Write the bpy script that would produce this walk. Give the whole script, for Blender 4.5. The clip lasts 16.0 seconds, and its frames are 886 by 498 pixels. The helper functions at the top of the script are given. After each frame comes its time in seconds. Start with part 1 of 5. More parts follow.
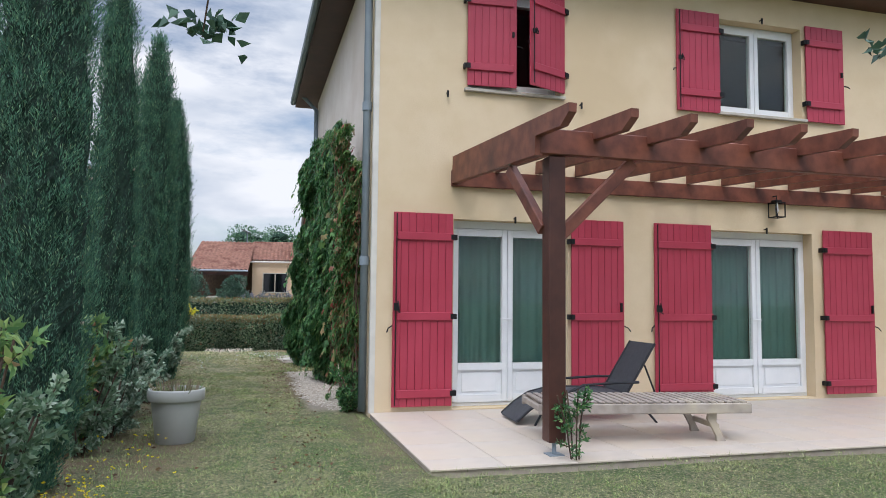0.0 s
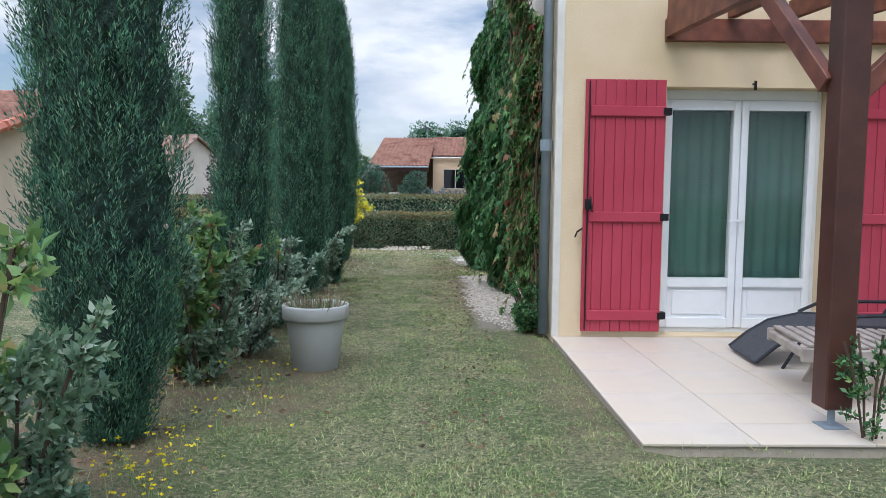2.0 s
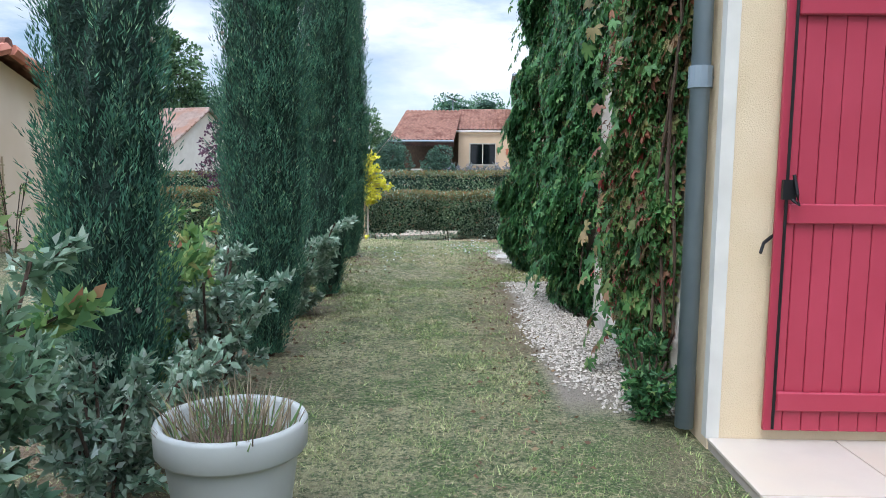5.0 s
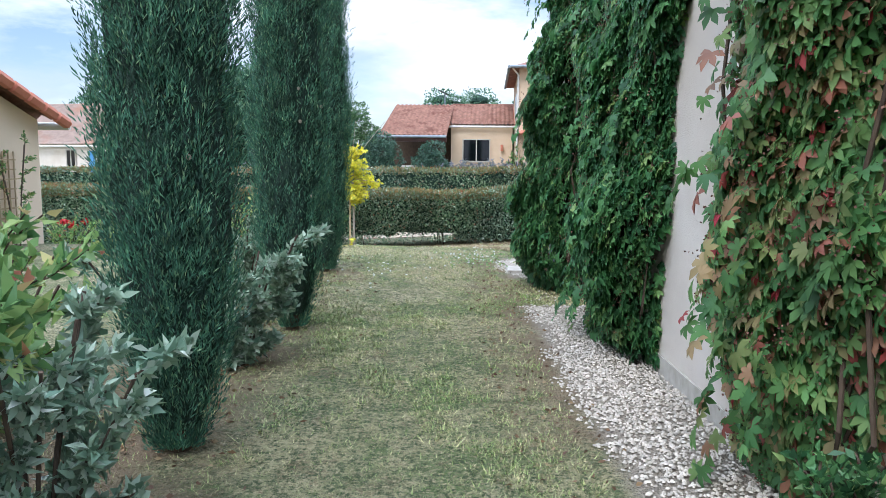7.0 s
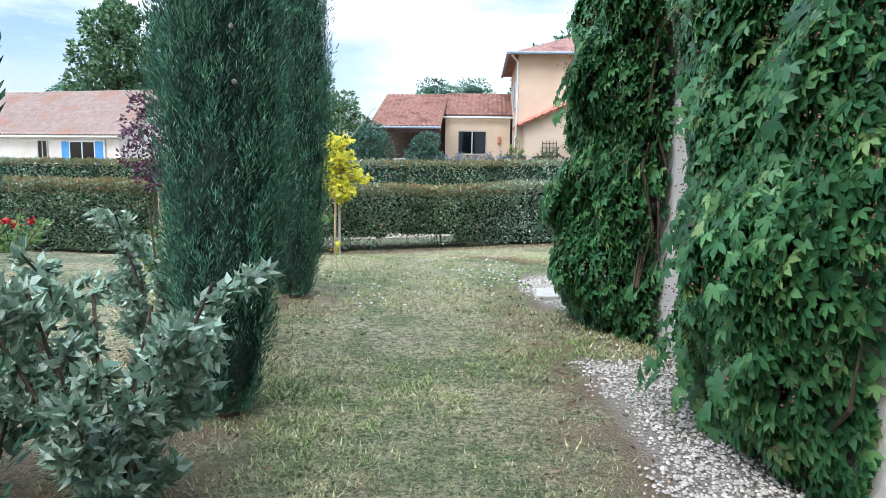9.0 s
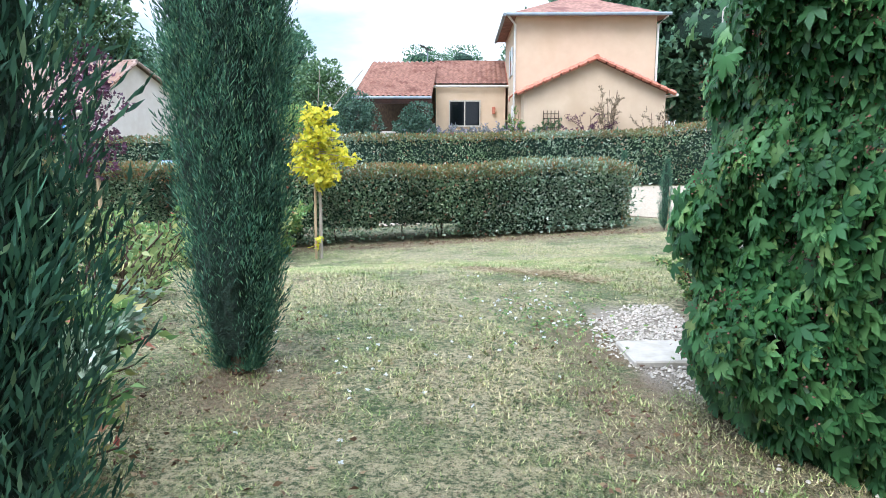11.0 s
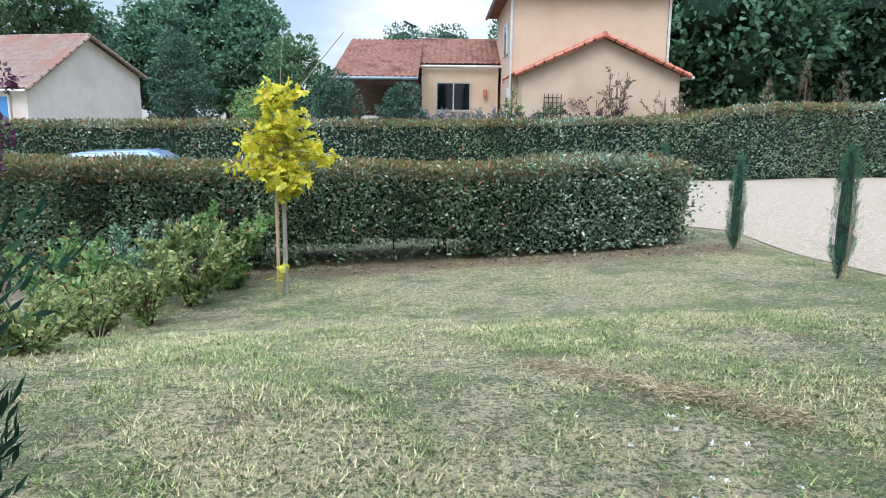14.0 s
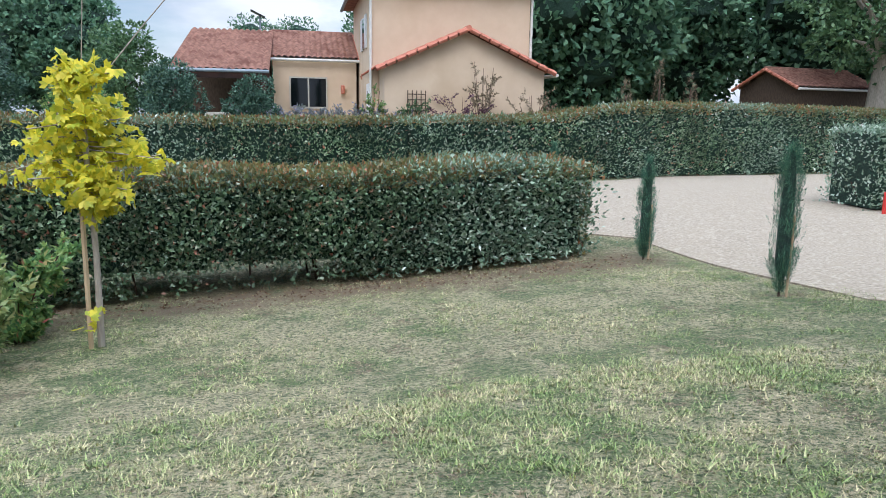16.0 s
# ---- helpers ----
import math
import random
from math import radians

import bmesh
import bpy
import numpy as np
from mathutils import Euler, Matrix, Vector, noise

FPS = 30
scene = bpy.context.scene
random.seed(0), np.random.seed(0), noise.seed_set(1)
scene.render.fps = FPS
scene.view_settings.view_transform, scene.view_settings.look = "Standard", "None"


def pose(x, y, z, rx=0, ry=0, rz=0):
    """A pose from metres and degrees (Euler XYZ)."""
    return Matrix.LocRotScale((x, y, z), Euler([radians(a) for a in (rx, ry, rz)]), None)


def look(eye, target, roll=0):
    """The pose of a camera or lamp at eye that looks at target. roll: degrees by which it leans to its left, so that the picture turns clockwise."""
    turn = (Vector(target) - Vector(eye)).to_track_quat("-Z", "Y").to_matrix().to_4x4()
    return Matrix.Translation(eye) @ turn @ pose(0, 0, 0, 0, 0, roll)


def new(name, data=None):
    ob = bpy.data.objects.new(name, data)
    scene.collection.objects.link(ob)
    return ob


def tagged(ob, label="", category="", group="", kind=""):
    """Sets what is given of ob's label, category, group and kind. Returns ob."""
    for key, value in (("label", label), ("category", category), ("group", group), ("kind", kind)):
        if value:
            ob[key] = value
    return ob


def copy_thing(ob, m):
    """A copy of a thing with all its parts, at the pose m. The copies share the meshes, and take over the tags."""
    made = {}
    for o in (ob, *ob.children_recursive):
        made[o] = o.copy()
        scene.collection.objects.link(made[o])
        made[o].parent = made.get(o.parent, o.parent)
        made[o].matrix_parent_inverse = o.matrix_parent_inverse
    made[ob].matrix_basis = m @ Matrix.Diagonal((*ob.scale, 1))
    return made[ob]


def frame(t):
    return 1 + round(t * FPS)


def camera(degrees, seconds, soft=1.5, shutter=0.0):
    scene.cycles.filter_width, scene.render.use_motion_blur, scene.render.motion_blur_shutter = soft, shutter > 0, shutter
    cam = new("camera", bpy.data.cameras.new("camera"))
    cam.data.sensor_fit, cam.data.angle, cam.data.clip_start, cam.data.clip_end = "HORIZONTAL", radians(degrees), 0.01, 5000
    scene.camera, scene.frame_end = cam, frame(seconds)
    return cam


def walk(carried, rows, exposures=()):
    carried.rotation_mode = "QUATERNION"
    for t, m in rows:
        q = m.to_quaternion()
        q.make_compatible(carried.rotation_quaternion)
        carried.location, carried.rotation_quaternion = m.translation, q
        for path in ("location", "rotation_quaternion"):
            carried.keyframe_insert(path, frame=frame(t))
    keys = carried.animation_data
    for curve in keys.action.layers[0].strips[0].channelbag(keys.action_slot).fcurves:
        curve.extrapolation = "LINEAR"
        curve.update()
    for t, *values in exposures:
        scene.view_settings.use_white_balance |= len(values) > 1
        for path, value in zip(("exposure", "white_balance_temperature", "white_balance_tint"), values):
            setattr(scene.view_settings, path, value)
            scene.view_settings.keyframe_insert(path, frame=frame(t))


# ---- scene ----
cam = camera(64.1, 16.0, 0.75)

PATH = [
    (0, (0.8, 1.086, 1.303), (1.329, 3.01, 1.449), 0.6),
    (0.5, (0.894, 1.497, 1.306), (1.225, 3.468, 1.376), 0.7),
    (1, (0.957, 1.893, 1.296), (1.139, 3.884, 1.273), 0.6),
    (1.5, (1.02, 2.306, 1.299), (1.108, 4.302, 1.198), 0.6),
    (2.5, (1.087, 3.271, 1.294), (1.079, 5.263, 1.114), 0.5),
    (3.5, (1.039, 4.318, 1.303), (0.995, 6.307, 1.099), 0.4),
    (6.3, (0.85, 6.861, 1.262), (0.83, 8.849, 1.042), 0.5),
    (6.5, (0.837, 7.042, 1.245), (0.821, 9.03, 1.026), 0.4),
    (7, (0.801, 7.5, 1.253), (0.794, 9.487, 1.03), 0.6),
    (7.5, (0.764, 7.963, 1.266), (0.764, 9.95, 1.039), 0.6),
    (8, (0.716, 8.442, 1.265), (0.722, 10.428, 1.035), 0.6),
    (8.5, (0.65, 8.973, 1.242), (0.663, 10.959, 1.007), 0.9),
    (9, (0.628, 9.512, 1.251), (0.648, 11.497, 1.009), 0.8),
    (9.2, (0.622, 9.737, 1.266), (0.647, 11.721, 1.014), 1.0),
    (11.3, (0.338, 12.25, 1.329), (0.399, 14.221, 0.995), 0.1),
    (11.5, (0.319, 12.456, 1.34), (0.384, 14.426, 0.997), 0.2),
    (11.6, (0.304, 12.572, 1.346), (0.369, 14.541, 1.001), 0.1),
    (12, (0.233, 12.988, 1.335), (0.307, 14.955, 0.981), 0.2),
    (12.5, (0.177, 13.492, 1.347), (0.263, 15.457, 0.985), 0.4),
    (13, (0.125, 14.003, 1.35), (0.221, 15.967, 0.987), 0.4),
    (13.5, (0.115, 14.472, 1.372), (0.221, 16.436, 1.009), 0.5),
    (14, (0.092, 14.962, 1.381), (0.212, 16.925, 1.017), 0.6),
    (14.5, (0.035, 15.43, 1.38), (0.174, 17.392, 1.017), 0.7),
    (15, (0.017, 15.88, 1.375), (0.211, 17.838, 1.014), 0.7),
    (15.5, (0.054, 16.298, 1.341), (0.371, 18.24, 0.981), 0.7),
    (16, (0.041, 16.688, 1.311), (0.558, 18.586, 0.951), 0.9),
]
EXPOSURES = [(0, 0.47, 6400, 13), (2.5, 0.6, 6100, 11), (4, 0.75, 6050, 10), (6.5, 1.02, 6000, 10), (9, 1.15, 5950, 10), (11.5, 1.28, 6050, 10),
             (13, 0.94, 6050, 11), (14.5, 0.8, 6050, 11), (16, 0.64, 6050, 11)]
walk(cam, [(t, look(eye, target, roll)) for t, eye, target, roll in PATH], EXPOSURES)

# ---- light ----
W = bpy.data.worlds.new("sky")
scene.world = W
W.use_nodes = True
wn, wl = W.node_tree.nodes, W.node_tree.links
bg = wn["Background"]
sky = wn.new("ShaderNodeTexSky")
sky.sky_type = "NISHITA"
sky.sun_disc = False
sky.sun_elevation = radians(53)
sky.sun_rotation = radians(207)
sky.air_density, sky.dust_density = 1.0, 1.5
tc = wn.new("ShaderNodeTexCoord")
mp = wn.new("ShaderNodeMapping")
mp.inputs["Scale"].default_value = (1.0, 1.0, 3.2)
cl = wn.new("ShaderNodeTexNoise")
cl.inputs["Scale"].default_value, cl.inputs["Detail"].default_value, cl.inputs["Roughness"].default_value = 3.4, 9, 0.6
cr = wn.new("ShaderNodeValToRGB")
cr.color_ramp.elements[0].position, cr.color_ramp.elements[1].position = 0.36, 0.58
gl = wn.new("ShaderNodeTexNoise")
gl.inputs["Scale"].default_value, gl.inputs["Detail"].default_value = 4.5, 5
gr = wn.new("ShaderNodeValToRGB")
gr.color_ramp.elements[0].position, gr.color_ramp.elements[1].position = 0.38, 0.66
gr.color_ramp.elements[0].color, gr.color_ramp.elements[1].color = (4.1, 4.8, 5.8, 1), (7.4, 7.7, 8.1, 1)
mixc = wn.new("ShaderNodeMix")
mixc.data_type = "RGBA"
wl.new(tc.outputs["Generated"], mp.inputs["Vector"])
wl.new(mp.outputs[0], cl.inputs["Vector"])
wl.new(mp.outputs[0], gl.inputs["Vector"])
wl.new(cl.outputs["Fac"], cr.inputs["Fac"])
wl.new(gl.outputs["Fac"], gr.inputs["Fac"])
wl.new(cr.outputs["Color"], mixc.inputs["Factor"])
wl.new(sky.outputs[0], mixc.inputs["A"])
wl.new(gr.outputs["Color"], mixc.inputs["B"])
sx = wn.new("ShaderNodeSeparateXYZ")
zr = wn.new("ShaderNodeMapRange")
zr.interpolation_type = "SMOOTHSTEP"
zr.inputs["From Min"].default_value, zr.inputs["From Max"].default_value = 0.35, 0.85
zr.inputs["To Min"].default_value, zr.inputs["To Max"].default_value = 0.48, 2.0
vm = wn.new("ShaderNodeVectorMath")
vm.operation = "SCALE"
wl.new(tc.outputs["Generated"], sx.inputs[0])
wl.new(sx.outputs["Z"], zr.inputs["Value"])
wl.new(mixc.outputs["Result"], vm.inputs[0])
wl.new(zr.outputs[0], vm.inputs["Scale"])
wl.new(vm.outputs[0], bg.inputs["Color"])
bg.inputs["Strength"].default_value = 0.185

sun_data = bpy.data.lights.new("sun", "SUN")
sun_data.energy, sun_data.angle, sun_data.color = 0.85, radians(30), (1, 0.97, 0.93)
sun = new("sun", sun_data)
sun.matrix_world = look((-5, -10, 15), (0, 0, 0))


# ---- materials ----
def rgb(h):
    """Linear colour from a hex code."""
    v = [int(h[i:i + 2], 16) / 255 for i in (0, 2, 4)]
    return tuple(c / 12.92 if c <= 0.04045 else ((c + 0.055) / 1.055) ** 2.4 for c in v) + (1,)


def mat(name, a, b=None, rough=0.7, scale=8.0, fine=80.0, bump=0.15, metal=0.0, island=0.0, c=None, objrand=0.0, spec=0.5, stretch=(1, 1, 1), dist=0.004):
    """A surface: colours a and b mixed by coarse noise, c by a second one; fine bump; island / objrand: brightness spread per leaf or per piece."""
    m = bpy.data.materials.new(name)
    m.use_nodes = True
    n, l = m.node_tree.nodes, m.node_tree.links
    p = n["Principled BSDF"]
    p.inputs["Roughness"].default_value, p.inputs["Metallic"].default_value = rough, metal
    p.inputs["Specular IOR Level"].default_value = spec
    co = n.new("ShaderNodeTexCoord")
    mpn = n.new("ShaderNodeMapping")
    mpn.inputs["Scale"].default_value = stretch
    l.new(co.outputs["Object"], mpn.inputs[0])
    nz = n.new("ShaderNodeTexNoise")
    nz.inputs["Scale"].default_value, nz.inputs["Detail"].default_value = scale, 6
    l.new(mpn.outputs[0], nz.inputs["Vector"])
    ramp = n.new("ShaderNodeValToRGB")
    ramp.color_ramp.elements[0].position, ramp.color_ramp.elements[1].position = 0.35, 0.65
    ramp.color_ramp.elements[0].color, ramp.color_ramp.elements[1].color = rgb(a), rgb(b or a)
    l.new(nz.outputs["Fac"], ramp.inputs["Fac"])
    out = ramp.outputs["Color"]
    if c:
        n2 = n.new("ShaderNodeTexNoise")
        n2.inputs["Scale"].default_value, n2.inputs["Detail"].default_value = scale * 0.23, 4
        l.new(mpn.outputs[0], n2.inputs["Vector"])
        r2 = n.new("ShaderNodeValToRGB")
        r2.color_ramp.elements[0].position, r2.color_ramp.elements[1].position = 0.52, 0.68
        l.new(n2.outputs["Fac"], r2.inputs["Fac"])
        mx = n.new("ShaderNodeMix")
        mx.data_type = "RGBA"
        l.new(r2.outputs["Color"], mx.inputs["Factor"])
        l.new(out, mx.inputs["A"])
        mx.inputs["B"].default_value = rgb(c)
        out = mx.outputs["Result"]
    if island or objrand:
        src = n.new("ShaderNodeNewGeometry").outputs["Random Per Island"] if island else n.new("ShaderNodeObjectInfo").outputs["Random"]
        k = island or objrand
        mr = n.new("ShaderNodeMapRange")
        mr.inputs["To Min"].default_value, mr.inputs["To Max"].default_value = 1 - k, 1 + k
        l.new(src, mr.inputs["Value"])
        hs = n.new("ShaderNodeHueSaturation")
        l.new(mr.outputs[0], hs.inputs["Value"])
        l.new(out, hs.inputs["Color"])
        out = hs.outputs["Color"]
    l.new(out, p.inputs["Base Color"])
    if bump:
        n3 = n.new("ShaderNodeTexNoise")
        n3.inputs["Scale"].default_value, n3.inputs["Detail"].default_value = fine, 4
        l.new(mpn.outputs[0], n3.inputs["Vector"])
        bp = n.new("ShaderNodeBump")
        bp.inputs["Strength"].default_value, bp.inputs["Distance"].default_value = bump, dist
        l.new(n3.outputs["Fac"], bp.inputs["Height"])
        l.new(bp.outputs[0], p.inputs["Normal"])
    return m


def leafmat(name, cols, rough=0.5, trans=0.25, clumps=1.3, spread=0.2):
    """Leaves: a colour per leaf out of a ramp, part of the light passing through."""
    m = bpy.data.materials.new(name)
    m.use_nodes = True
    n, l = m.node_tree.nodes, m.node_tree.links
    p = n["Principled BSDF"]
    p.inputs["Roughness"].default_value = rough
    g = n.new("ShaderNodeNewGeometry")
    r = n.new("ShaderNodeValToRGB")
    e = r.color_ramp.elements
    while len(e) < len(cols):
        e.new(0.5)
    for k, (pos, h) in enumerate(cols):
        e[k].position, e[k].color = pos, rgb(h)
    l.new(g.outputs["Random Per Island"], r.inputs["Fac"])
    tcn = n.new("ShaderNodeTexCoord")
    nz = n.new("ShaderNodeTexNoise")
    nz.inputs["Scale"].default_value = clumps
    l.new(tcn.outputs["Object"], nz.inputs["Vector"])
    hs = n.new("ShaderNodeHueSaturation")
    mr = n.new("ShaderNodeMapRange")
    mr.inputs["From Min"].default_value, mr.inputs["From Max"].default_value = 0.3, 0.7
    mr.inputs["To Min"].default_value, mr.inputs["To Max"].default_value = 1 - spread, 1 + spread
    l.new(nz.outputs["Fac"], mr.inputs["Value"])
    l.new(mr.outputs[0], hs.inputs["Value"])
    l.new(r.outputs["Color"], hs.inputs["Color"])
    l.new(hs.outputs["Color"], p.inputs["Base Color"])
    t = n.new("ShaderNodeBsdfTranslucent")
    l.new(hs.outputs["Color"], t.inputs["Color"])
    ms = n.new("ShaderNodeMixShader")
    ms.inputs[0].default_value = trans
    l.new(p.outputs[0], ms.inputs[1])
    l.new(t.outputs[0], ms.inputs[2])
    l.new(ms.outputs[0], n["Material Output"].inputs["Surface"])
    return m


RENDER = mat("cream_render", "d2bf9e", "d7c5a6", 0.9, 3, 170, 0.8, c="ccb896", dist=0.006)
RENDER_W = mat("pale_render", "d3c8bd", "dad0c6", 0.9, 3, 170, 0.8, c="cdc0b3", dist=0.006)
RENDER_F = mat("distant_cream_render", "c8b197", "ceb89e", 0.9, 2, 60, 0.3, c="c0a88c")
RENDER_A = mat("annexe_cream_render", "d6c0a8", "dcc8b0", 0.9, 2, 60, 0.3, c="ceb69c")
RED = mat("red_paint", "a03044", "a8384c", 0.45, 2, 90, 0.08, c="982d40")
WHITE = mat("white_pvc", "d6dadc", "dde0e2", 0.3, 4, 60, 0.02)
DIM = mat("dark_room_backing", "4a4844", "54524e", 0.9, 3, 60, 0.1)
STONE = mat("sill_concrete", "b9b4ab", "a8a296", 0.85, 14, 120, 0.3)
BLACK = mat("black_iron", "101012", "1a1a1c", 0.5, 20, 60, 0.1, metal=0.4)
PIPE = mat("grey_zinc", "78858f", "84919a", 0.5, 4, 40, 0.05, metal=0.0)
PIPE_W = mat("white_pipe", "c5c3bb", "d2d0c8", 0.5, 4, 40, 0.05)
WOOD = mat("stained_pine", "5e3226", "7c4836", 0.55, 7, 60, 0.5, c="3c2019", stretch=(1, 1, 1), dist=0.002)
WOODD = mat("dark_stained_post", "3c1f18", "4b2a20", 0.5, 5, 60, 0.35, c="331a14")
TEAK = mat("weathered_teak", "a19890", "8c837a", 0.8, 9, 70, 0.4, c="b3a996", stretch=(1, 1, 1))
FABRIC = mat("grey_mesh_fabric", "3a3d42", "44474c", 0.75, 30, 900, 0.4)
FRAME_D = mat("anthracite_metal", "2a2c30", "33363a", 0.4, 10, 60, 0.05, metal=0.5)
TILE = mat("sandstone_tile", "b8aea2", "c0b6aa", 0.5, 4, 120, 0.12, c="c1b4a2", objrand=0.012)
GROUT = mat("terrace_concrete", "a89d90", "998f83", 0.9, 10, 100, 0.4)
POT = mat("grey_plastic_pot", "a6a8a2", "aeb0aa", 0.55, 4, 50, 0.06, c="9d9e98")
SOIL = mat("dry_soil", "54443a", "6d5a4c", 0.95, 9, 60, 1.0, c="7a6856", dist=0.02)
BARK = mat("bark", "3f3128", "574739", 0.9, 20, 60, 0.8, stretch=(1, 1, 0.3), dist=0.01)
BARK_P = mat("pale_bark", "8a8175", "a39a8d", 0.85, 20, 60, 0.5, stretch=(1, 1, 0.3))
GRAVEL = mat("beige_gravel", "8a7d6b", "b3a692", 0.95, 28, 60, 1.0, c="9c8f7b", dist=0.02)
PEBBLE = mat("white_pebble", "a8a094", "c6beb2", 0.8, 20, 60, 0.2, island=0.22)
ROOFT = mat("terracotta_tile", "704e40", "9a7060", 0.85, 6, 40, 0.4, c="684034")
ROOFP = mat("pale_tile", "877469", "9a857a", 0.85, 3, 40, 0.4, c="93705f")
RIDGE = mat("orange_verge_tile", "b36b54", "c07c66", 0.8, 5, 40, 0.3)
GLASS = mat("dark_glass", "0c1014", "0c1014", 0.04, 1, 1, 0)
CURT = mat("green_curtain", "40605e", "4a6c69", 0.8, 2, 200, 0.1)
BLUE = mat("blue_paint", "4b8cc4", "5596cc", 0.5, 3, 50, 0.05)
CARP = mat("blue_car_paint", "7f97b5", "889fbb", 0.25, 1, 1, 0, metal=0.4)
# Dark green that puts the shade inside crowns and hedges into the colour.
CORE = mat("shade_core", "1f362c", "2c4a3b", 0.95, 22, 90, 1.0, dist=0.05)
STAKE = mat("stake_wood", "a08a6c", "b39d7e", 0.85, 12, 60, 0.4, stretch=(1, 1, .3))
REDP = mat("red_paint_post", "c0302a", "c0302a", 0.5, 4, 40, 0)
L_CYP = leafmat("cypress_foliage", [(0, "305646"), (0.6, "44705a"), (0.9, "5e8a6a"), (1, "8aa67e")], 0.7, 0.15, 8.0, 0.5)
L_HEDGE = leafmat("hedge_leaf", [(0, "4b664e"), (0.4, "6d8964"), (0.75, "8aa081"), (0.92, "a4b096"), (1, "b4705c")], 0.42, 0.25, 1.1, 0.6)
L_HTOP = leafmat("hedge_new_growth", [(0, "6c6a42"), (0.4, "8c784c"), (0.7, "6e7e4c"), (1, "b0704e")], 0.45, 0.3)
L_GREY = leafmat("eleagnus_leaf", [(0, "66866e"), (0.5, "8ca48a"), (0.9, "b0c0ac"), (1, "d4dcd0")], 0.5, 0.2)
L_DGREY = leafmat("laurel_leaf", [(0, "5a7a60"), (0.5, "7c9a78"), (0.9, "a4b8a0"), (1, "c4d0c0")], 0.45, 0.35)
L_PALE = leafmat("pale_shrub_leaf", [(0, "66844e"), (0.5, "8a9e64"), (0.85, "aeb478"), (1, "ccc884")], 0.5, 0.35)
L_SHRUB = leafmat("shrub_leaf", [(0, "567f50"), (0.5, "7ca262"), (0.88, "9eb46c"), (0.96, "c1b87c"), (1, "c16360")], 0.45, 0.4)
L_VINE = leafmat("vine_leaf", [(0, "386241"), (0.5, "508250"), (0.9, "6c9a60"), (1, "94ac6a")], 0.4, 0.4, 4.0, 0.3)
L_VINER = leafmat("vine_leaf_turning", [(0, "4a7548"), (0.5, "6c9858"), (0.76, "8c9c62"), (0.88, "a08462"), (0.975, "a06052"), (1, "c03a4a")], 0.45, 0.4, 4.0, 0.3)
L_YEL = leafmat("yellow_maple_leaf", [(0, "a4b038"), (0.35, "d4cc3c"), (0.8, "f0e04e"), (1, "b0bc44")], 0.5, 0.45)
L_PURP = leafmat("purple_leaf", [(0, "3e2435"), (1, "693d55")], 0.5, 0.2)
L_WOOD = leafmat("woodland_leaf", [(0, "42684f"), (0.5, "567c60"), (1, "729470")], 0.6, 0.2)
L_WOODL = leafmat("light_tree_leaf", [(0, "3c5a3c"), (0.5, "4f7048"), (1, "6f8c60")], 0.6, 0.2)
L_CONI = leafmat("conifer_leaf", [(0, "304c40"), (0.5, "3f5f4c"), (1, "5a7862")], 0.6, 0.15)
L_GRASS = leafmat("grass_blade", [(0, "3c5a26"), (0.5, "5a7436"), (0.8, "7c8a50"), (1, "a89c70")], 0.6, 0.3)
L_DRY = leafmat("dry_stem", [(0, "6e5e4a"), (1, "a2927a")], 0.8, 0.1)
L_LAV = leafmat("lavender", [(0, "6c7468"), (0.6, "868a90"), (1, "8a86a0")], 0.7, 0.2)
L_FLOW = leafmat("yellow_petal", [(0, "e8d010"), (1, "f4e020")], 0.5, 0.3)
L_FLOWW = leafmat("white_petal", [(0, "d8dcd8"), (1, "eceeec")], 0.5, 0.3)
L_ROSE = leafmat("red_petal", [(0, "b01020"), (1, "d01828")], 0.5, 0.3)


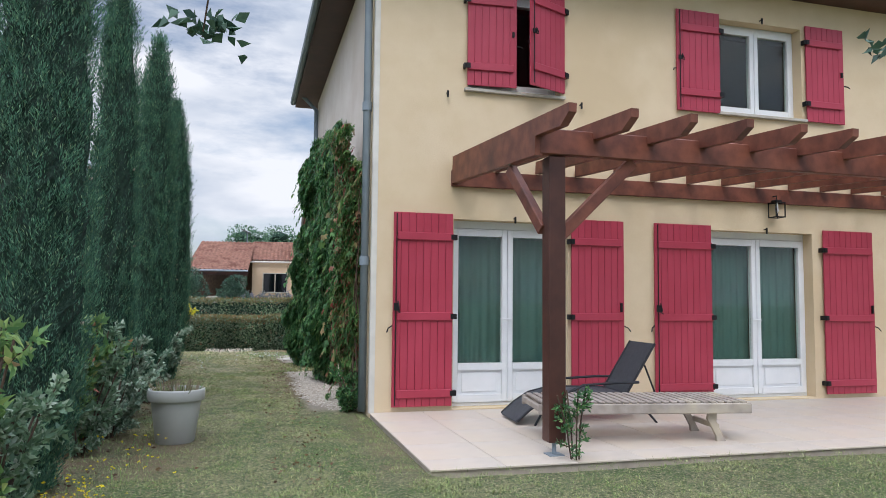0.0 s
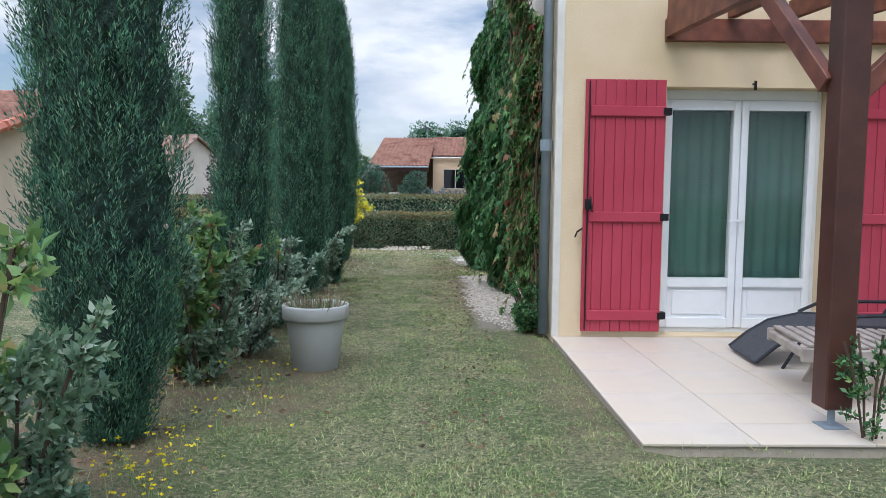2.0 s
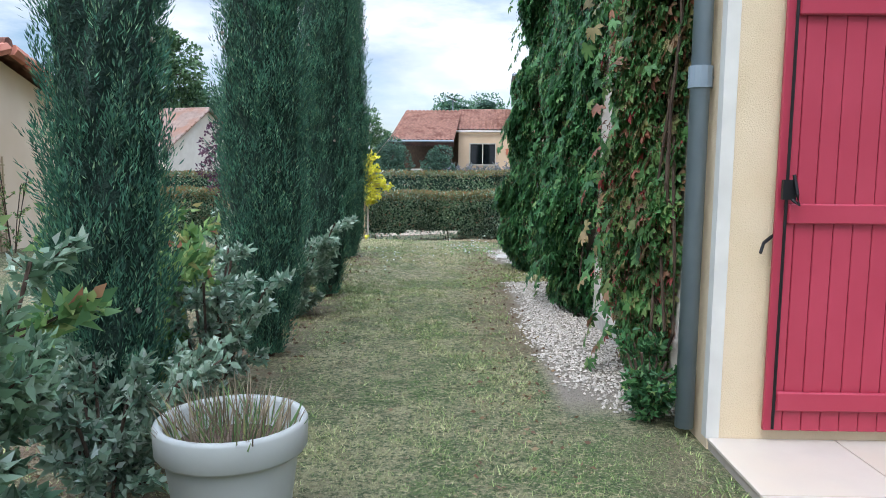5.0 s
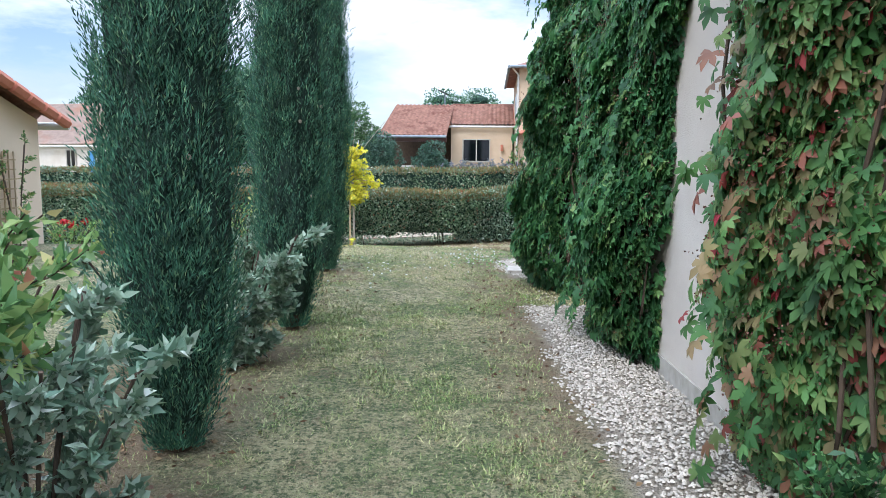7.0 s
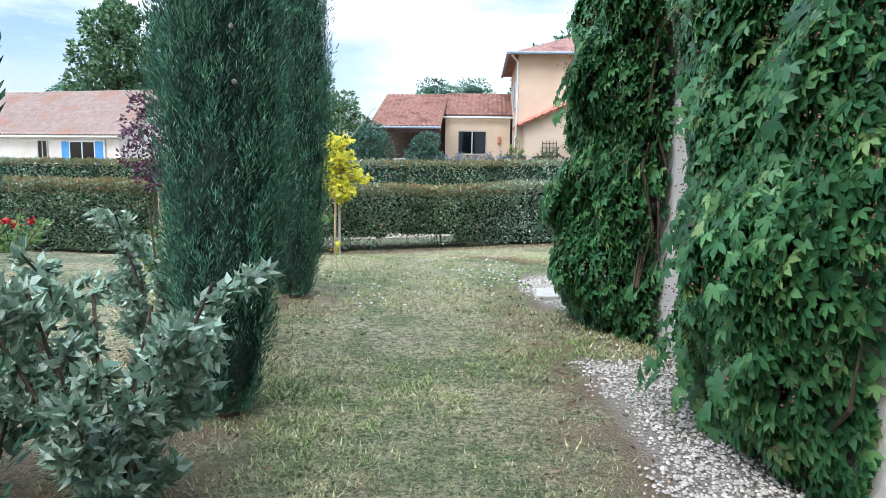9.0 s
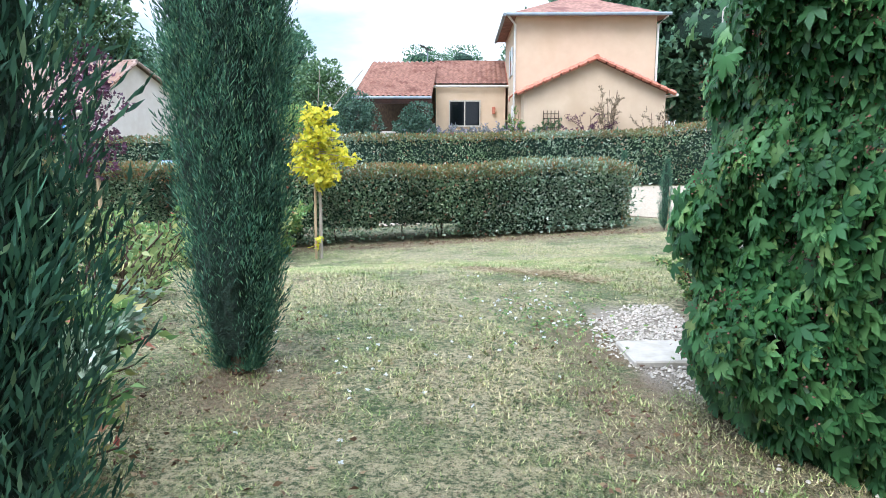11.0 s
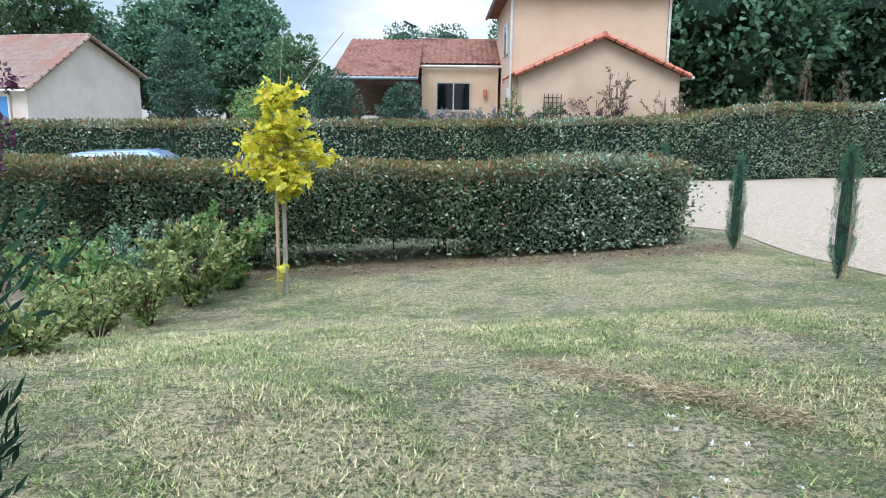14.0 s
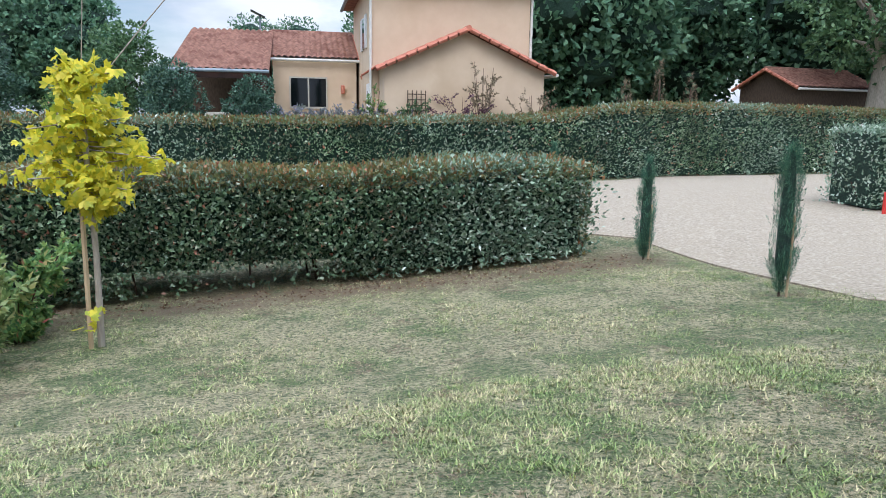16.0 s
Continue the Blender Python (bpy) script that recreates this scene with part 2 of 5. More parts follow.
def patches(m, target, sets, bed=True):
    """Green, straw and bare patches over the lawn in world places; every part of the lawn shares them."""
    n, l = m.node_tree.nodes, m.node_tree.links
    co = n.new("ShaderNodeTexCoord").outputs["Object"]

    def noise_fac(scale, lo, hi, detail=5, rough=.6):
        z = n.new("ShaderNodeTexNoise")
        z.inputs["Scale"].default_value, z.inputs["Detail"].default_value, z.inputs["Roughness"].default_value = scale, detail, rough
        l.new(co, z.inputs["Vector"])
        r = n.new("ShaderNodeMapRange")
        r.inputs["From Min"].default_value, r.inputs["From Max"].default_value = lo, hi
        l.new(z.outputs["Fac"], r.inputs["Value"])
        return r.outputs[0]

    def mixed(f, a, b):
        x = n.new("ShaderNodeMix")
        x.data_type = "RGBA"
        l.new(f, x.inputs["Factor"])
        for s, v in (("A", a), ("B", b)):
            if isinstance(v, str):
                x.inputs[s].default_value = rgb(v)
            else:
                l.new(v, x.inputs[s])
        return x.outputs["Result"]
    g = mixed(noise_fac(1.1, .4, .6), sets[0], sets[1])
    g = mixed(noise_fac(.9, .45, .55, 8, .78), g, sets[2])
    g = mixed(noise_fac(2.9, .53, .60, 7, .75), g, sets[2])
    g = mixed(noise_fac(2.1, .56, .63, 7, .75), g, sets[3])
    yy = n.new("ShaderNodeSeparateXYZ")
    l.new(co, yy.inputs[0])
    lush = n.new("ShaderNodeMapRange")
    lush.inputs["From Min"].default_value, lush.inputs["From Max"].default_value = 14, 6
    lush.inputs["To Max"].default_value = .62
    l.new(yy.outputs["Y"], lush.inputs["Value"])
    g = mixed(lush.outputs[0], g, sets[5])
    g = mixed(noise_fac(14, .56, .64, 8, .8), g, sets[3])
    g = mixed(noise_fac(30, .46, .56, 7, .85), g, sets[4])
    g = mixed(noise_fac(50, .52, .66, 5, .75), g, sets[2])
    if bed:
        sp = n.new("ShaderNodeSeparateXYZ")
        l.new(co, sp.inputs[0])

        def band(axis, mid, half, soft):
            a = n.new("ShaderNodeMath")
            a.operation = "SUBTRACT"
            l.new(sp.outputs[axis], a.inputs[0])
            a.inputs[1].default_value = mid
            q = n.new("ShaderNodeMath")
            q.operation = "ABSOLUTE"
            l.new(a.outputs[0], q.inputs[0])
            r = n.new("ShaderNodeMapRange")
            r.inputs["From Min"].default_value, r.inputs["From Max"].default_value = half + soft, half - soft
            l.new(q.outputs[0], r.inputs["Value"])
            return r.outputs[0]
        for bx, hx, by, hy in ((-.75, .55, 7.4, 5.6), (-.6, .3, 15.5, .5), (.05, .4, 7.5, .8), (1.5, .3, 13.5, 3.0), (2.0, .12, 7.6, 1.5), (-.5, 5.4, 24.3, .5)):
            p = n.new("ShaderNodeMath")
            p.operation = "MULTIPLY"
            l.new(band(0, bx, hx, .25), p.inputs[0])
            l.new(band(1, by, hy, .3), p.inputs[1])
            w = n.new("ShaderNodeMath")
            w.operation = "MULTIPLY"
            l.new(p.outputs[0], w.inputs[0])
            l.new(noise_fac(2.6, .34, .56, 6, .7), w.inputs[1])
            g = mixed(w.outputs[0], g, sets[3])
        for by, hy in ((11.65, 2.2), (16.05, .8)):
            p = n.new("ShaderNodeMath")
            p.operation = "MULTIPLY"
            l.new(band(0, 1.85, .32, .05), p.inputs[0])
            l.new(band(1, by, hy, .2), p.inputs[1])
            g = mixed(p.outputs[0], g, "968c7e")
    l.new(g, target)


def lawn_material():
    m = mat("lawn_soil", "5c6a44", "5c6a44", 0.95, 8, 70, 1.0, dist=0.05)
    patches(m, m.node_tree.nodes["Principled BSDF"].inputs["Base Color"], ("5c6e40", "767f54", "b0a482", "7c6a54", "404f2e", "46602c"))
    return m


LAWN = lawn_material()
m = bpy.data.materials.new("grass_blades")
m.use_nodes = True
pn = m.node_tree.nodes["Principled BSDF"]
pn.inputs["Roughness"].default_value = .6
hs = m.node_tree.nodes.new("ShaderNodeHueSaturation")
gm = m.node_tree.nodes.new("ShaderNodeNewGeometry")
mr = m.node_tree.nodes.new("ShaderNodeMapRange")
mr.inputs["To Min"].default_value, mr.inputs["To Max"].default_value = .5, 1.5
m.node_tree.links.new(gm.outputs["Random Per Island"], mr.inputs["Value"])
m.node_tree.links.new(mr.outputs[0], hs.inputs["Value"])
m.node_tree.links.new(hs.outputs[0], pn.inputs["Base Color"])
patches(m, hs.inputs["Color"], ("6a8644", "84905a", "beb088", "927e64", "768c4a", "5c7e38"), bed=False)
GRASS = m


# ---- mesh helpers ----
def gh(x, y):
    """Height of the ground."""
    a = np.interp(y, [-60, 13, 16, 18.2, 19.2, 20.2, 21.1, 22, 24.3, 34, 60], [0, .02, .09, .08, -.05, -.19, -.36, -.45, -.56, -.56, -.5])
    bank = np.asarray(y) - .35 * np.clip(np.asarray(x) - 9, 0, 12)
    a = a + np.interp(bank, [34, 37.4, 38.3, 60], [0, .06, .72, 1.0])
    a = a + .035 * np.clip(np.asarray(y) - 4.8, 0, 1) * (np.asarray(y) < 6.4) * np.clip((np.asarray(x) - 1.8) / .3, 0, 1)
    b = 0.055 * (np.clip(x, -5, 6) - 1) * np.clip((np.asarray(y) - 18.3) / 3.5, 0, 1)
    return a + b * np.clip((40 - np.asarray(y)) / 8, 0, 1)


def part(name, bm, material, parent=None, label="", smooth=False):
    me = bpy.data.meshes.new(name)
    bm.to_mesh(me)
    bm.free()
    me.materials.append(material)
    if smooth:
        for p in me.polygons:
            p.use_smooth = True
    ob = new(name, me)
    ob.parent = parent
    if label:
        tagged(ob, label)
    return ob


def base(name, at, label, category, rz=0, group="", kind=""):
    e = new(name)
    e.empty_display_size = 0.1
    e.matrix_world = pose(*at, 0, 0, rz)
    return tagged(e, label, category, group, kind)


def box(bm, x0, x1, y0, y1, z0, z1, bevel=0.0, m=None):
    r = bmesh.ops.create_cube(bm, size=1.0)
    mm = Matrix.Translation(((x0 + x1) / 2, (y0 + y1) / 2, (z0 + z1) / 2)) @ Matrix.Diagonal((abs(x1 - x0), abs(y1 - y0), abs(z1 - z0), 1))
    bmesh.ops.transform(bm, matrix=(m @ mm) if m else mm, verts=r["verts"])
    if bevel:
        es = list({e for v in r["verts"] for e in v.link_edges})
        bmesh.ops.bevel(bm, geom=es, offset=bevel, segments=1, affect="EDGES")
    return bm


def tube(bm, pts, r, sides=8, taper=None):
    """A round bar through the points."""
    pts = [Vector(p) for p in pts]
    rings = []
    for i, p in enumerate(pts):
        d = (pts[min(i + 1, len(pts) - 1)] - pts[max(i - 1, 0)]).normalized()
        u = d.orthogonal().normalized() if abs(d.z) > 0.9 else d.cross(Vector((0, 0, 1))).normalized()
        v = d.cross(u)
        rr = taper[i] if taper else r
        rings.append([bm.verts.new(p + u * math.cos(a) * rr + v * math.sin(a) * rr) for a in [k * math.tau / sides for k in range(sides)]])
    for a, b in zip(rings, rings[1:]):
        for k in range(sides):
            bm.faces.new((a[k], a[(k + 1) % sides], b[(k + 1) % sides], b[k]))
    bm.faces.new(rings[0][::-1])
    bm.faces.new(rings[-1])
    return bm


def prism(bm, outline, y0, y1, m=None):
    """Outline in x and z, pushed through from y0 to y1."""
    f = [bm.verts.new(Vector((x, y0, z))) for x, z in outline]
    g = [bm.verts.new(Vector((x, y1, z))) for x, z in outline]
    k = len(f)
    bm.faces.new(f)
    bm.faces.new(g[::-1])
    for i in range(k):
        bm.faces.new((f[i], g[i], g[(i + 1) % k], f[(i + 1) % k]))
    if m:
        bmesh.ops.transform(bm, matrix=m, verts=f + g)
    return bm


def fast(name, co, quads=None, tris=None, material=None, parent=None, smooth=False):
    """An object out of numpy arrays."""
    me = bpy.data.meshes.new(name)
    me.vertices.add(len(co))
    me.vertices.foreach_set("co", np.asarray(co, np.float32).ravel())
    F = quads if quads is not None else tris
    k = F.shape[1]
    me.loops.add(F.size)
    me.loops.foreach_set("vertex_index", F.astype(np.int32).ravel())
    me.polygons.add(len(F))
    me.polygons.foreach_set("loop_start", np.arange(0, F.size, k, dtype=np.int32))
    me.update(calc_edges=True)
    me.validate()
    me.materials.append(material)
    if smooth:
        me.polygons.foreach_set("use_smooth", np.ones(len(F), bool))
    ob = new(name, me)
    ob.parent = parent
    return ob


def unit(v):
    return v / np.maximum(np.linalg.norm(v, axis=-1, keepdims=True), 1e-9)


def leaf_mesh(rng, pos, way, ln, wd, bend=0.25):
    """One folded rhombic leaf a point: pos, its way, length and width."""
    n = len(pos)
    way = unit(way)
    side = unit(np.cross(way, rng.normal(size=(n, 3))))
    up = np.cross(side, way)
    ln = np.broadcast_to(np.asarray(ln, float).reshape(-1, 1), (n, 1)) * rng.uniform(0.7, 1.25, (n, 1))
    wd = np.broadcast_to(np.asarray(wd, float).reshape(-1, 1), (n, 1)) * rng.uniform(0.8, 1.2, (n, 1))
    mid = pos + way * ln * 0.45
    tip = pos + way * ln - up * ln * bend
    co = np.stack([pos, mid + side * wd * .5 + up * wd * .15, tip, mid - side * wd * .5 + up * wd * .15], 1).reshape(-1, 3)
    q = np.arange(4 * n).reshape(n, 4)
    return co, q


def leaves(name, rng, pos, way, ln, wd, material, parent=None, bend=0.25):
    co, q = leaf_mesh(rng, pos, way, ln, wd, bend)
    return fast(name, co, quads=q, material=material, parent=parent)


def fbm(p, s, seed=0):
    """Smooth cheap noise out of sines, about -1 to 1."""
    p = np.asarray(p) * s + seed * 7.3
    return (np.sin(p[:, 0] * 1.7 + 1.3 * np.sin(p[:, 1] * 1.1 + p[:, 2])) + np.sin(p[:, 1] * 2.3 + 1.7 * np.sin(p[:, 2] * 1.3 + p[:, 0])) + np.sin(p[:, 2] * 1.9 + 1.1 * np.sin(p[:, 0] * 1.9 + p[:, 1]))) / 3


# ---- ground ----
def ground():
    xs = np.unique(np.concatenate([np.linspace(-400, -30, 12), np.linspace(-30, 40, 141), np.linspace(40, 400, 12)]))
    ys = np.unique(np.concatenate([np.linspace(-400, -10, 10), np.linspace(-10, 60, 176), np.linspace(60, 500, 12)]))
    X, Y = np.meshgrid(xs, ys)
    Z = gh(X, Y) + 0.012 * np.sin(X * 2.1 + np.sin(Y * 1.3)) * np.sin(Y * 1.7)
    Z = np.where((X > 2.1) & (Y > 6.2) & (Y < 16.2) & (X < 20), -0.06, Z)
    co = np.stack([X, Y, Z], -1).reshape(-1, 3)
    nx = len(xs)
    i = np.arange(len(ys) - 1)[:, None] * nx + np.arange(nx - 1)[None]
    q = np.stack([i, i + 1, i + nx + 1, i + nx], -1).reshape(-1, 4)
    ob = fast("ground", co, quads=q, material=LAWN, smooth=True)
    tagged(ob, "patchy green and straw-coloured mown lawn, dry in places", "lawn", kind="structure")


ground()


def sheet(name, poly, material, lift, label, category, step=0.5):
    """A thin sheet that follows the ground inside a convex or simple outline."""
    xs = np.arange(min(p[0] for p in poly), max(p[0] for p in poly), step)
    ys = np.arange(min(p[1] for p in poly), max(p[1] for p in poly), step)
    bm = bmesh.new()
    vs = [bm.verts.new((x, y, 0)) for x, y in poly]
    bm.faces.new(vs)
    for ax, vals in ((0, xs[1:]), (1, ys[1:])):
        for v in vals:
            co = (v, 0, 0) if ax == 0 else (0, v, 0)
            no = (1, 0, 0) if ax == 0 else (0, 1, 0)
            bmesh.ops.bisect_plane(bm, geom=bm.verts[:] + bm.edges[:] + bm.faces[:], plane_co=co, plane_no=no)
    for v in bm.verts:
        v.co.z = float(gh(v.co.x, v.co.y)) + lift
    for f in bm.faces:
        if f.normal.z < 0:
            f.normal_flip()
    ed = [g for g in bm.edges if g.is_boundary]
    ex = bmesh.ops.extrude_edge_only(bm, edges=ed)
    for v in ex["geom"]:
        if isinstance(v, bmesh.types.BMVert):
            v.co.z -= .1
    return tagged(part(name, bm, material, None, label), label, category, kind="structure")


sheet("road", [(5.9, -30), (6.0, 2), (5.5, 5.5), (13.5, 6), (13.5, 17), (6.6, 17), (5.6, 19.5), (5.2, 21.5), (5.15, 23.5), (5.3, 25.6), (4.6, 26.6), (2.5, 26.9), (-30, 28.2), (-30, 33), (6, 34.6), (10.3, 35.4), (13, 37.2), (21, 38.6), (60, 48), (60, -30)][7:-1] + [(60, 17), (9, 16.9)], GRAVEL, 0.018, "pale beige gravel drive running past the hedges", "gravel drive", 1.0)


def blades():
    rng = np.random.default_rng(8)
    n = 660000
    nt = n // 5
    zone = rng.choice(5, nt, p=[.14, .24, .35, .19, .08])
    y = np.select([zone == 4, zone == 0, zone == 1, zone == 2], [rng.uniform(3.6, 6.27, nt), rng.uniform(1.2, 9, nt), rng.uniform(5, 14, nt), rng.uniform(13, 20.5, nt)], rng.uniform(19, 25, nt))
    x = np.select([zone == 4, zone == 0, zone == 1, zone == 2], [rng.uniform(2.1, 6.0, nt), rng.uniform(-1.3, 2.1, nt), rng.uniform(-.9, 2.1, nt), rng.uniform(-2.2, 4.6, nt)], rng.uniform(-4, 5.4, nt))
    q3 = np.stack([x, y, np.zeros(nt)], 1)
    bare = ((x > 1.42) & (y > 9.1) & (y < 16.9) & (x < 2.4) & ((y < 13.8) | (y > 15.2))) | ((x > 2.12) & (y > 6.2) & (y < 17)) | ((x > 5.4) & (y > 8))
    soil = (((np.abs(x + .75) < .6) & (y < 13) | ((np.abs(x - .05) < .4) & (np.abs(y - 7.5) < .9))) & (y > 2) & (y < 17)) | ((y > 23.9) & (np.abs(x + .5) < 5.6)) | ((x > 1.75) & (y > 6) & (y < 9.2))
    thin = fbm(q3, 1.3, 2) + .5 * fbm(q3, 3.5, 5) + .5 * fbm(q3, 9, 7)
    keep = ~bare & ~(soil & (rng.uniform(size=nt) < .6)) & ((thin < np.where((y > 6) & (y < 14), .1, .3)) | (rng.uniform(size=nt) < .3))
    x, y, thin = x[keep], y[keep], thin[keep]
    nt = len(x)
    sz = rng.uniform(.7, 1.3, nt) * np.where(thin < -.45, 1.15, 1) * np.where(rng.uniform(size=nt) < .05, 1.6, 1)
    a0 = rng.uniform(0, 6.28, nt)
    P, T, S = [], [], []
    for k in range(5):
        a = a0 + k * 1.257 + rng.normal(0, .3, nt)
        px, py = x + .009 * sz * np.cos(a) * k, y + .009 * sz * np.sin(a) * k
        z = gh(px, py) + 0.012 * np.sin(px * 2.1 + np.sin(py * 1.3)) * np.sin(py * 1.7) - .003
        lean = rng.uniform(.3, 1.8, nt)
        h = .019 * sz * rng.uniform(.6, 1.2, nt)
        P.append(np.stack([px, py, z], 1))
        T.append(np.stack([np.cos(a) * lean * h, np.sin(a) * lean * h, h], 1))
        S.append(np.stack([-np.sin(a), np.cos(a), 0 * a], 1) * (.0026 * sz * np.clip(y / 11, .75, 1.2))[:, None])
    P, T, S = np.concatenate(P), np.concatenate(T), np.concatenate(S)
    co = np.stack([P - S, P + S, P + T], 1).reshape(-1, 3)
    ob = fast("grass", co, tris=np.arange(len(co)).reshape(-1, 3), material=GRASS)
    tagged(ob, "short mown grass blades, green with straw patches", "grass", kind="stuff")


blades()


def pebbles(name, n, zone, seed, lo, hi):
    rng = np.random.default_rng(seed)
    x, y = zone(rng, n)
    n = len(x)
    r = rng.uniform(lo, hi, n)
    v = np.array([[1, 0, 0], [0, 1, 0], [-1, 0, 0], [0, -1, 0], [0, 0, 1], [.6, .6, .45], [-.6, -.6, .45]], float)[:5]
    sc = np.stack([r * rng.uniform(.7, 1.4, n), r * rng.uniform(.6, 1.1, n), r * rng.uniform(.6, 1.1, n)], 1)
    a = rng.uniform(0, 6.28, n)
    ring = np.arange(6) * math.tau / 6
    pts = []
    for hgt, rad in ((0.0, 1.0), (.65, .7)):
        for t in ring:
            px, py = np.cos(t) * rad * sc[:, 0] * rng.uniform(.8, 1.15, n), np.sin(t) * rad * sc[:, 1] * rng.uniform(.8, 1.15, n)
            pts.append(np.stack([px * np.cos(a) - py * np.sin(a), px * np.sin(a) + py * np.cos(a), hgt * sc[:, 2]], 1))
    pts.append(np.stack([0 * a, 0 * a, sc[:, 2]], 1))
    co = np.stack(pts, 1)
    co += np.stack([x, y, gh(x, y) + 0.012 * np.sin(x * 2.1 + np.sin(y * 1.3)) * np.sin(y * 1.7) + rng.uniform(0, .012, n)], 1)[:, None]
    tri = []
    for j in range(6):
        tri += [(j, (j + 1) % 6, 6 + (j + 1) % 6), (j, 6 + (j + 1) % 6, 6 + j), (6 + j, 6 + (j + 1) % 6, 12)]
    T = (np.array(tri)[None] + (np.arange(n) * 13)[:, None, None]).reshape(-1, 3)
    ob = fast(name, co.reshape(-1, 3), tris=T, material=PEBBLE)
    tagged(ob, "bed of small white crushed stones along the foot of the house wall", "gravel", kind="stuff")


def bed_zone(rng, n):
    y = rng.uniform(9.35, 16.9, n)
    x = rng.uniform(1.25, 2.13, n)
    q = np.stack([y * 0, y, y * 0], 1)
    edge = np.interp(y, [9.3, 9.8, 10.5, 11.3, 12, 12.6, 13.3, 14.2, 15, 15.6, 16.4, 17], [1.85, 1.6, 1.5, 1.45, 1.45, 1.55, 1.5, 1.45, 1.7, 1.5, 1.35, 1.9]) + .08 * fbm(q, 5, 2)
    q2 = np.stack([x, y, y * 0], 1)
    p = np.clip((x - edge) / .2 + .15, 0, 1) * np.where((y > 13.8) & (y < 15.2), .04, 1)
    keep = (rng.uniform(size=n) < p) & (fbm(q2, 4, 4) < .62)
    return x[keep], y[keep]


pebbles("white_gravel", 18000, bed_zone, 9, .005, .0125)


def litter():
    rng = np.random.default_rng(14)
    n = 5200
    x = np.where(rng.uniform(size=n) < .8, rng.normal(-.8, .4, n), rng.uniform(1.0, 1.6, n))
    y = rng.uniform(2.5, 17, n)
    far = rng.uniform(size=n) < .4
    x = np.where(far, rng.uniform(-6, 4.8, n), x)
    y = np.where(far, rng.normal(24.35, .22, n), y)
    P = np.stack([x, y, gh(x, y) + .012], 1)
    D = rng.normal(size=(n, 3)) * [1, 1, .25]
    ob = leaves("leaf_litter", rng, P, D, .035, .018, L_LITTER, None, .1)
    tagged(ob, "dry brown fallen leaves on the soil of the border", "leaf litter", kind="stuff")


L_LITTER = leafmat("fallen_leaf", [(0, "5a4234"), (0.6, "7c6248"), (1, "a08c6c")], 0.8, 0.1)
litter()


L_THATCH = leafmat("dry_thatch", [(0, "8a7a60"), (1, "c4b494")], 0.8, 0.2)


def thatch():
    rng = np.random.default_rng(15)
    n = 2600
    f = rng.uniform(0, 1, n)
    x = .8 + 1.1 * f + rng.normal(0, .07, n)
    y = 18.75 - 1.0 * f + rng.normal(0, .07, n) + .05 * np.sin(f * 20)
    P = np.stack([x, y, gh(x, y) + rng.uniform(.0, .03, n)], 1)
    D = rng.normal(size=(n, 3)) * [1, 1, .25]
    tagged(leaves("dry_thatch", rng, P, D, .05, .006, L_THATCH, None, .1), "strip of raked dry brown thatch lying on the lawn", "dry grass", kind="stuff")


thatch()


# ---- the house ----
WX, FY, BY, EZ = 2.14, 8.99, 16.22, 5.5     # side wall, facade, back, eaves
X2 = 13.0


def wall_with_holes(name, x0, x1, z0, z1, holes, y0, y1, material, label):
    """A facade along x, with real openings."""
    bm = bmesh.new()
    xs = sorted({x0, x1, *[h[0] for h in holes], *[h[1] for h in holes]})
    for a, b in zip(xs, xs[1:]):
        hs = sorted([h for h in holes if h[0] <= a + 1e-6 and h[1] >= b - 1e-6], key=lambda h: h[2])
        z = z0
        for h in hs:
            if h[2] > z + 1e-6:
                box(bm, a, b, y0, y1, z, h[2])
            z = h[3]
        box(bm, a, b, y0, y1, z, z1)
    bmesh.ops.remove_doubles(bm, verts=bm.verts[:], dist=1e-4)
    return tagged(part(name, bm, material, None, label), label, "house wall", kind="structure")


D1, D2 = (3.10, 4.55), (6.58, 8.17)
W1, W2 = (3.26, 4.46), (6.76, 8.07)
wall_with_holes("wall_south", WX, X2, -0.1, EZ + .1, [(*D1, 0.07, 2.26), (*D2, 0.07, 2.26), (*W1, 3.83, 5.1), (*W2, 3.83, 5.1)], FY, FY + .3, RENDER,
                "cream rendered house facade with two doors and two windows")
bm = box(bmesh.new(), WX, WX + .3, FY + .3, BY, -0.3, EZ + .1)
tagged(part("wall_west", bm, RENDER_W, None), "pale rendered side wall partly covered with creeper", "house wall", kind="structure")
bm = box(bmesh.new(), WX + .3, X2, BY - .3, BY, -0.3, EZ + .1)
tagged(part("wall_north", bm, RENDER_W, None), "pale rendered back wall of the house", "house wall", kind="structure")
bm = box(bmesh.new(), X2 - .3, X2, FY + .3, BY - .3, -0.3, EZ + .1)
tagged(part("wall_east", bm, RENDER_W, None), "pale rendered far wall of the house", "house wall", kind="structure")
bm = box(bmesh.new(), WX + .3, X2 - .3, FY + .3, BY - .3, -0.1, 0.07)
box(bm, WX + .3, X2 - .3, FY + .3, BY - .3, 2.75, 2.9)
tagged(part("floor", bm, GROUT, None), "plain floors inside the house", "floor", kind="structure")
# Added partition, painted dark so the rooms behind the glass read as unlit.
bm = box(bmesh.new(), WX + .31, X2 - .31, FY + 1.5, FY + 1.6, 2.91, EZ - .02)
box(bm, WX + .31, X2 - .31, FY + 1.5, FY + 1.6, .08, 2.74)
tagged(part("added_partition", bm, DIM, None), "added dark grey partition that makes the rooms look unlit", "inner wall", kind="structure")
bm = box(bmesh.new(), WX - .012, WX, FY + .3, BY - .3, -0.1, 0.13)
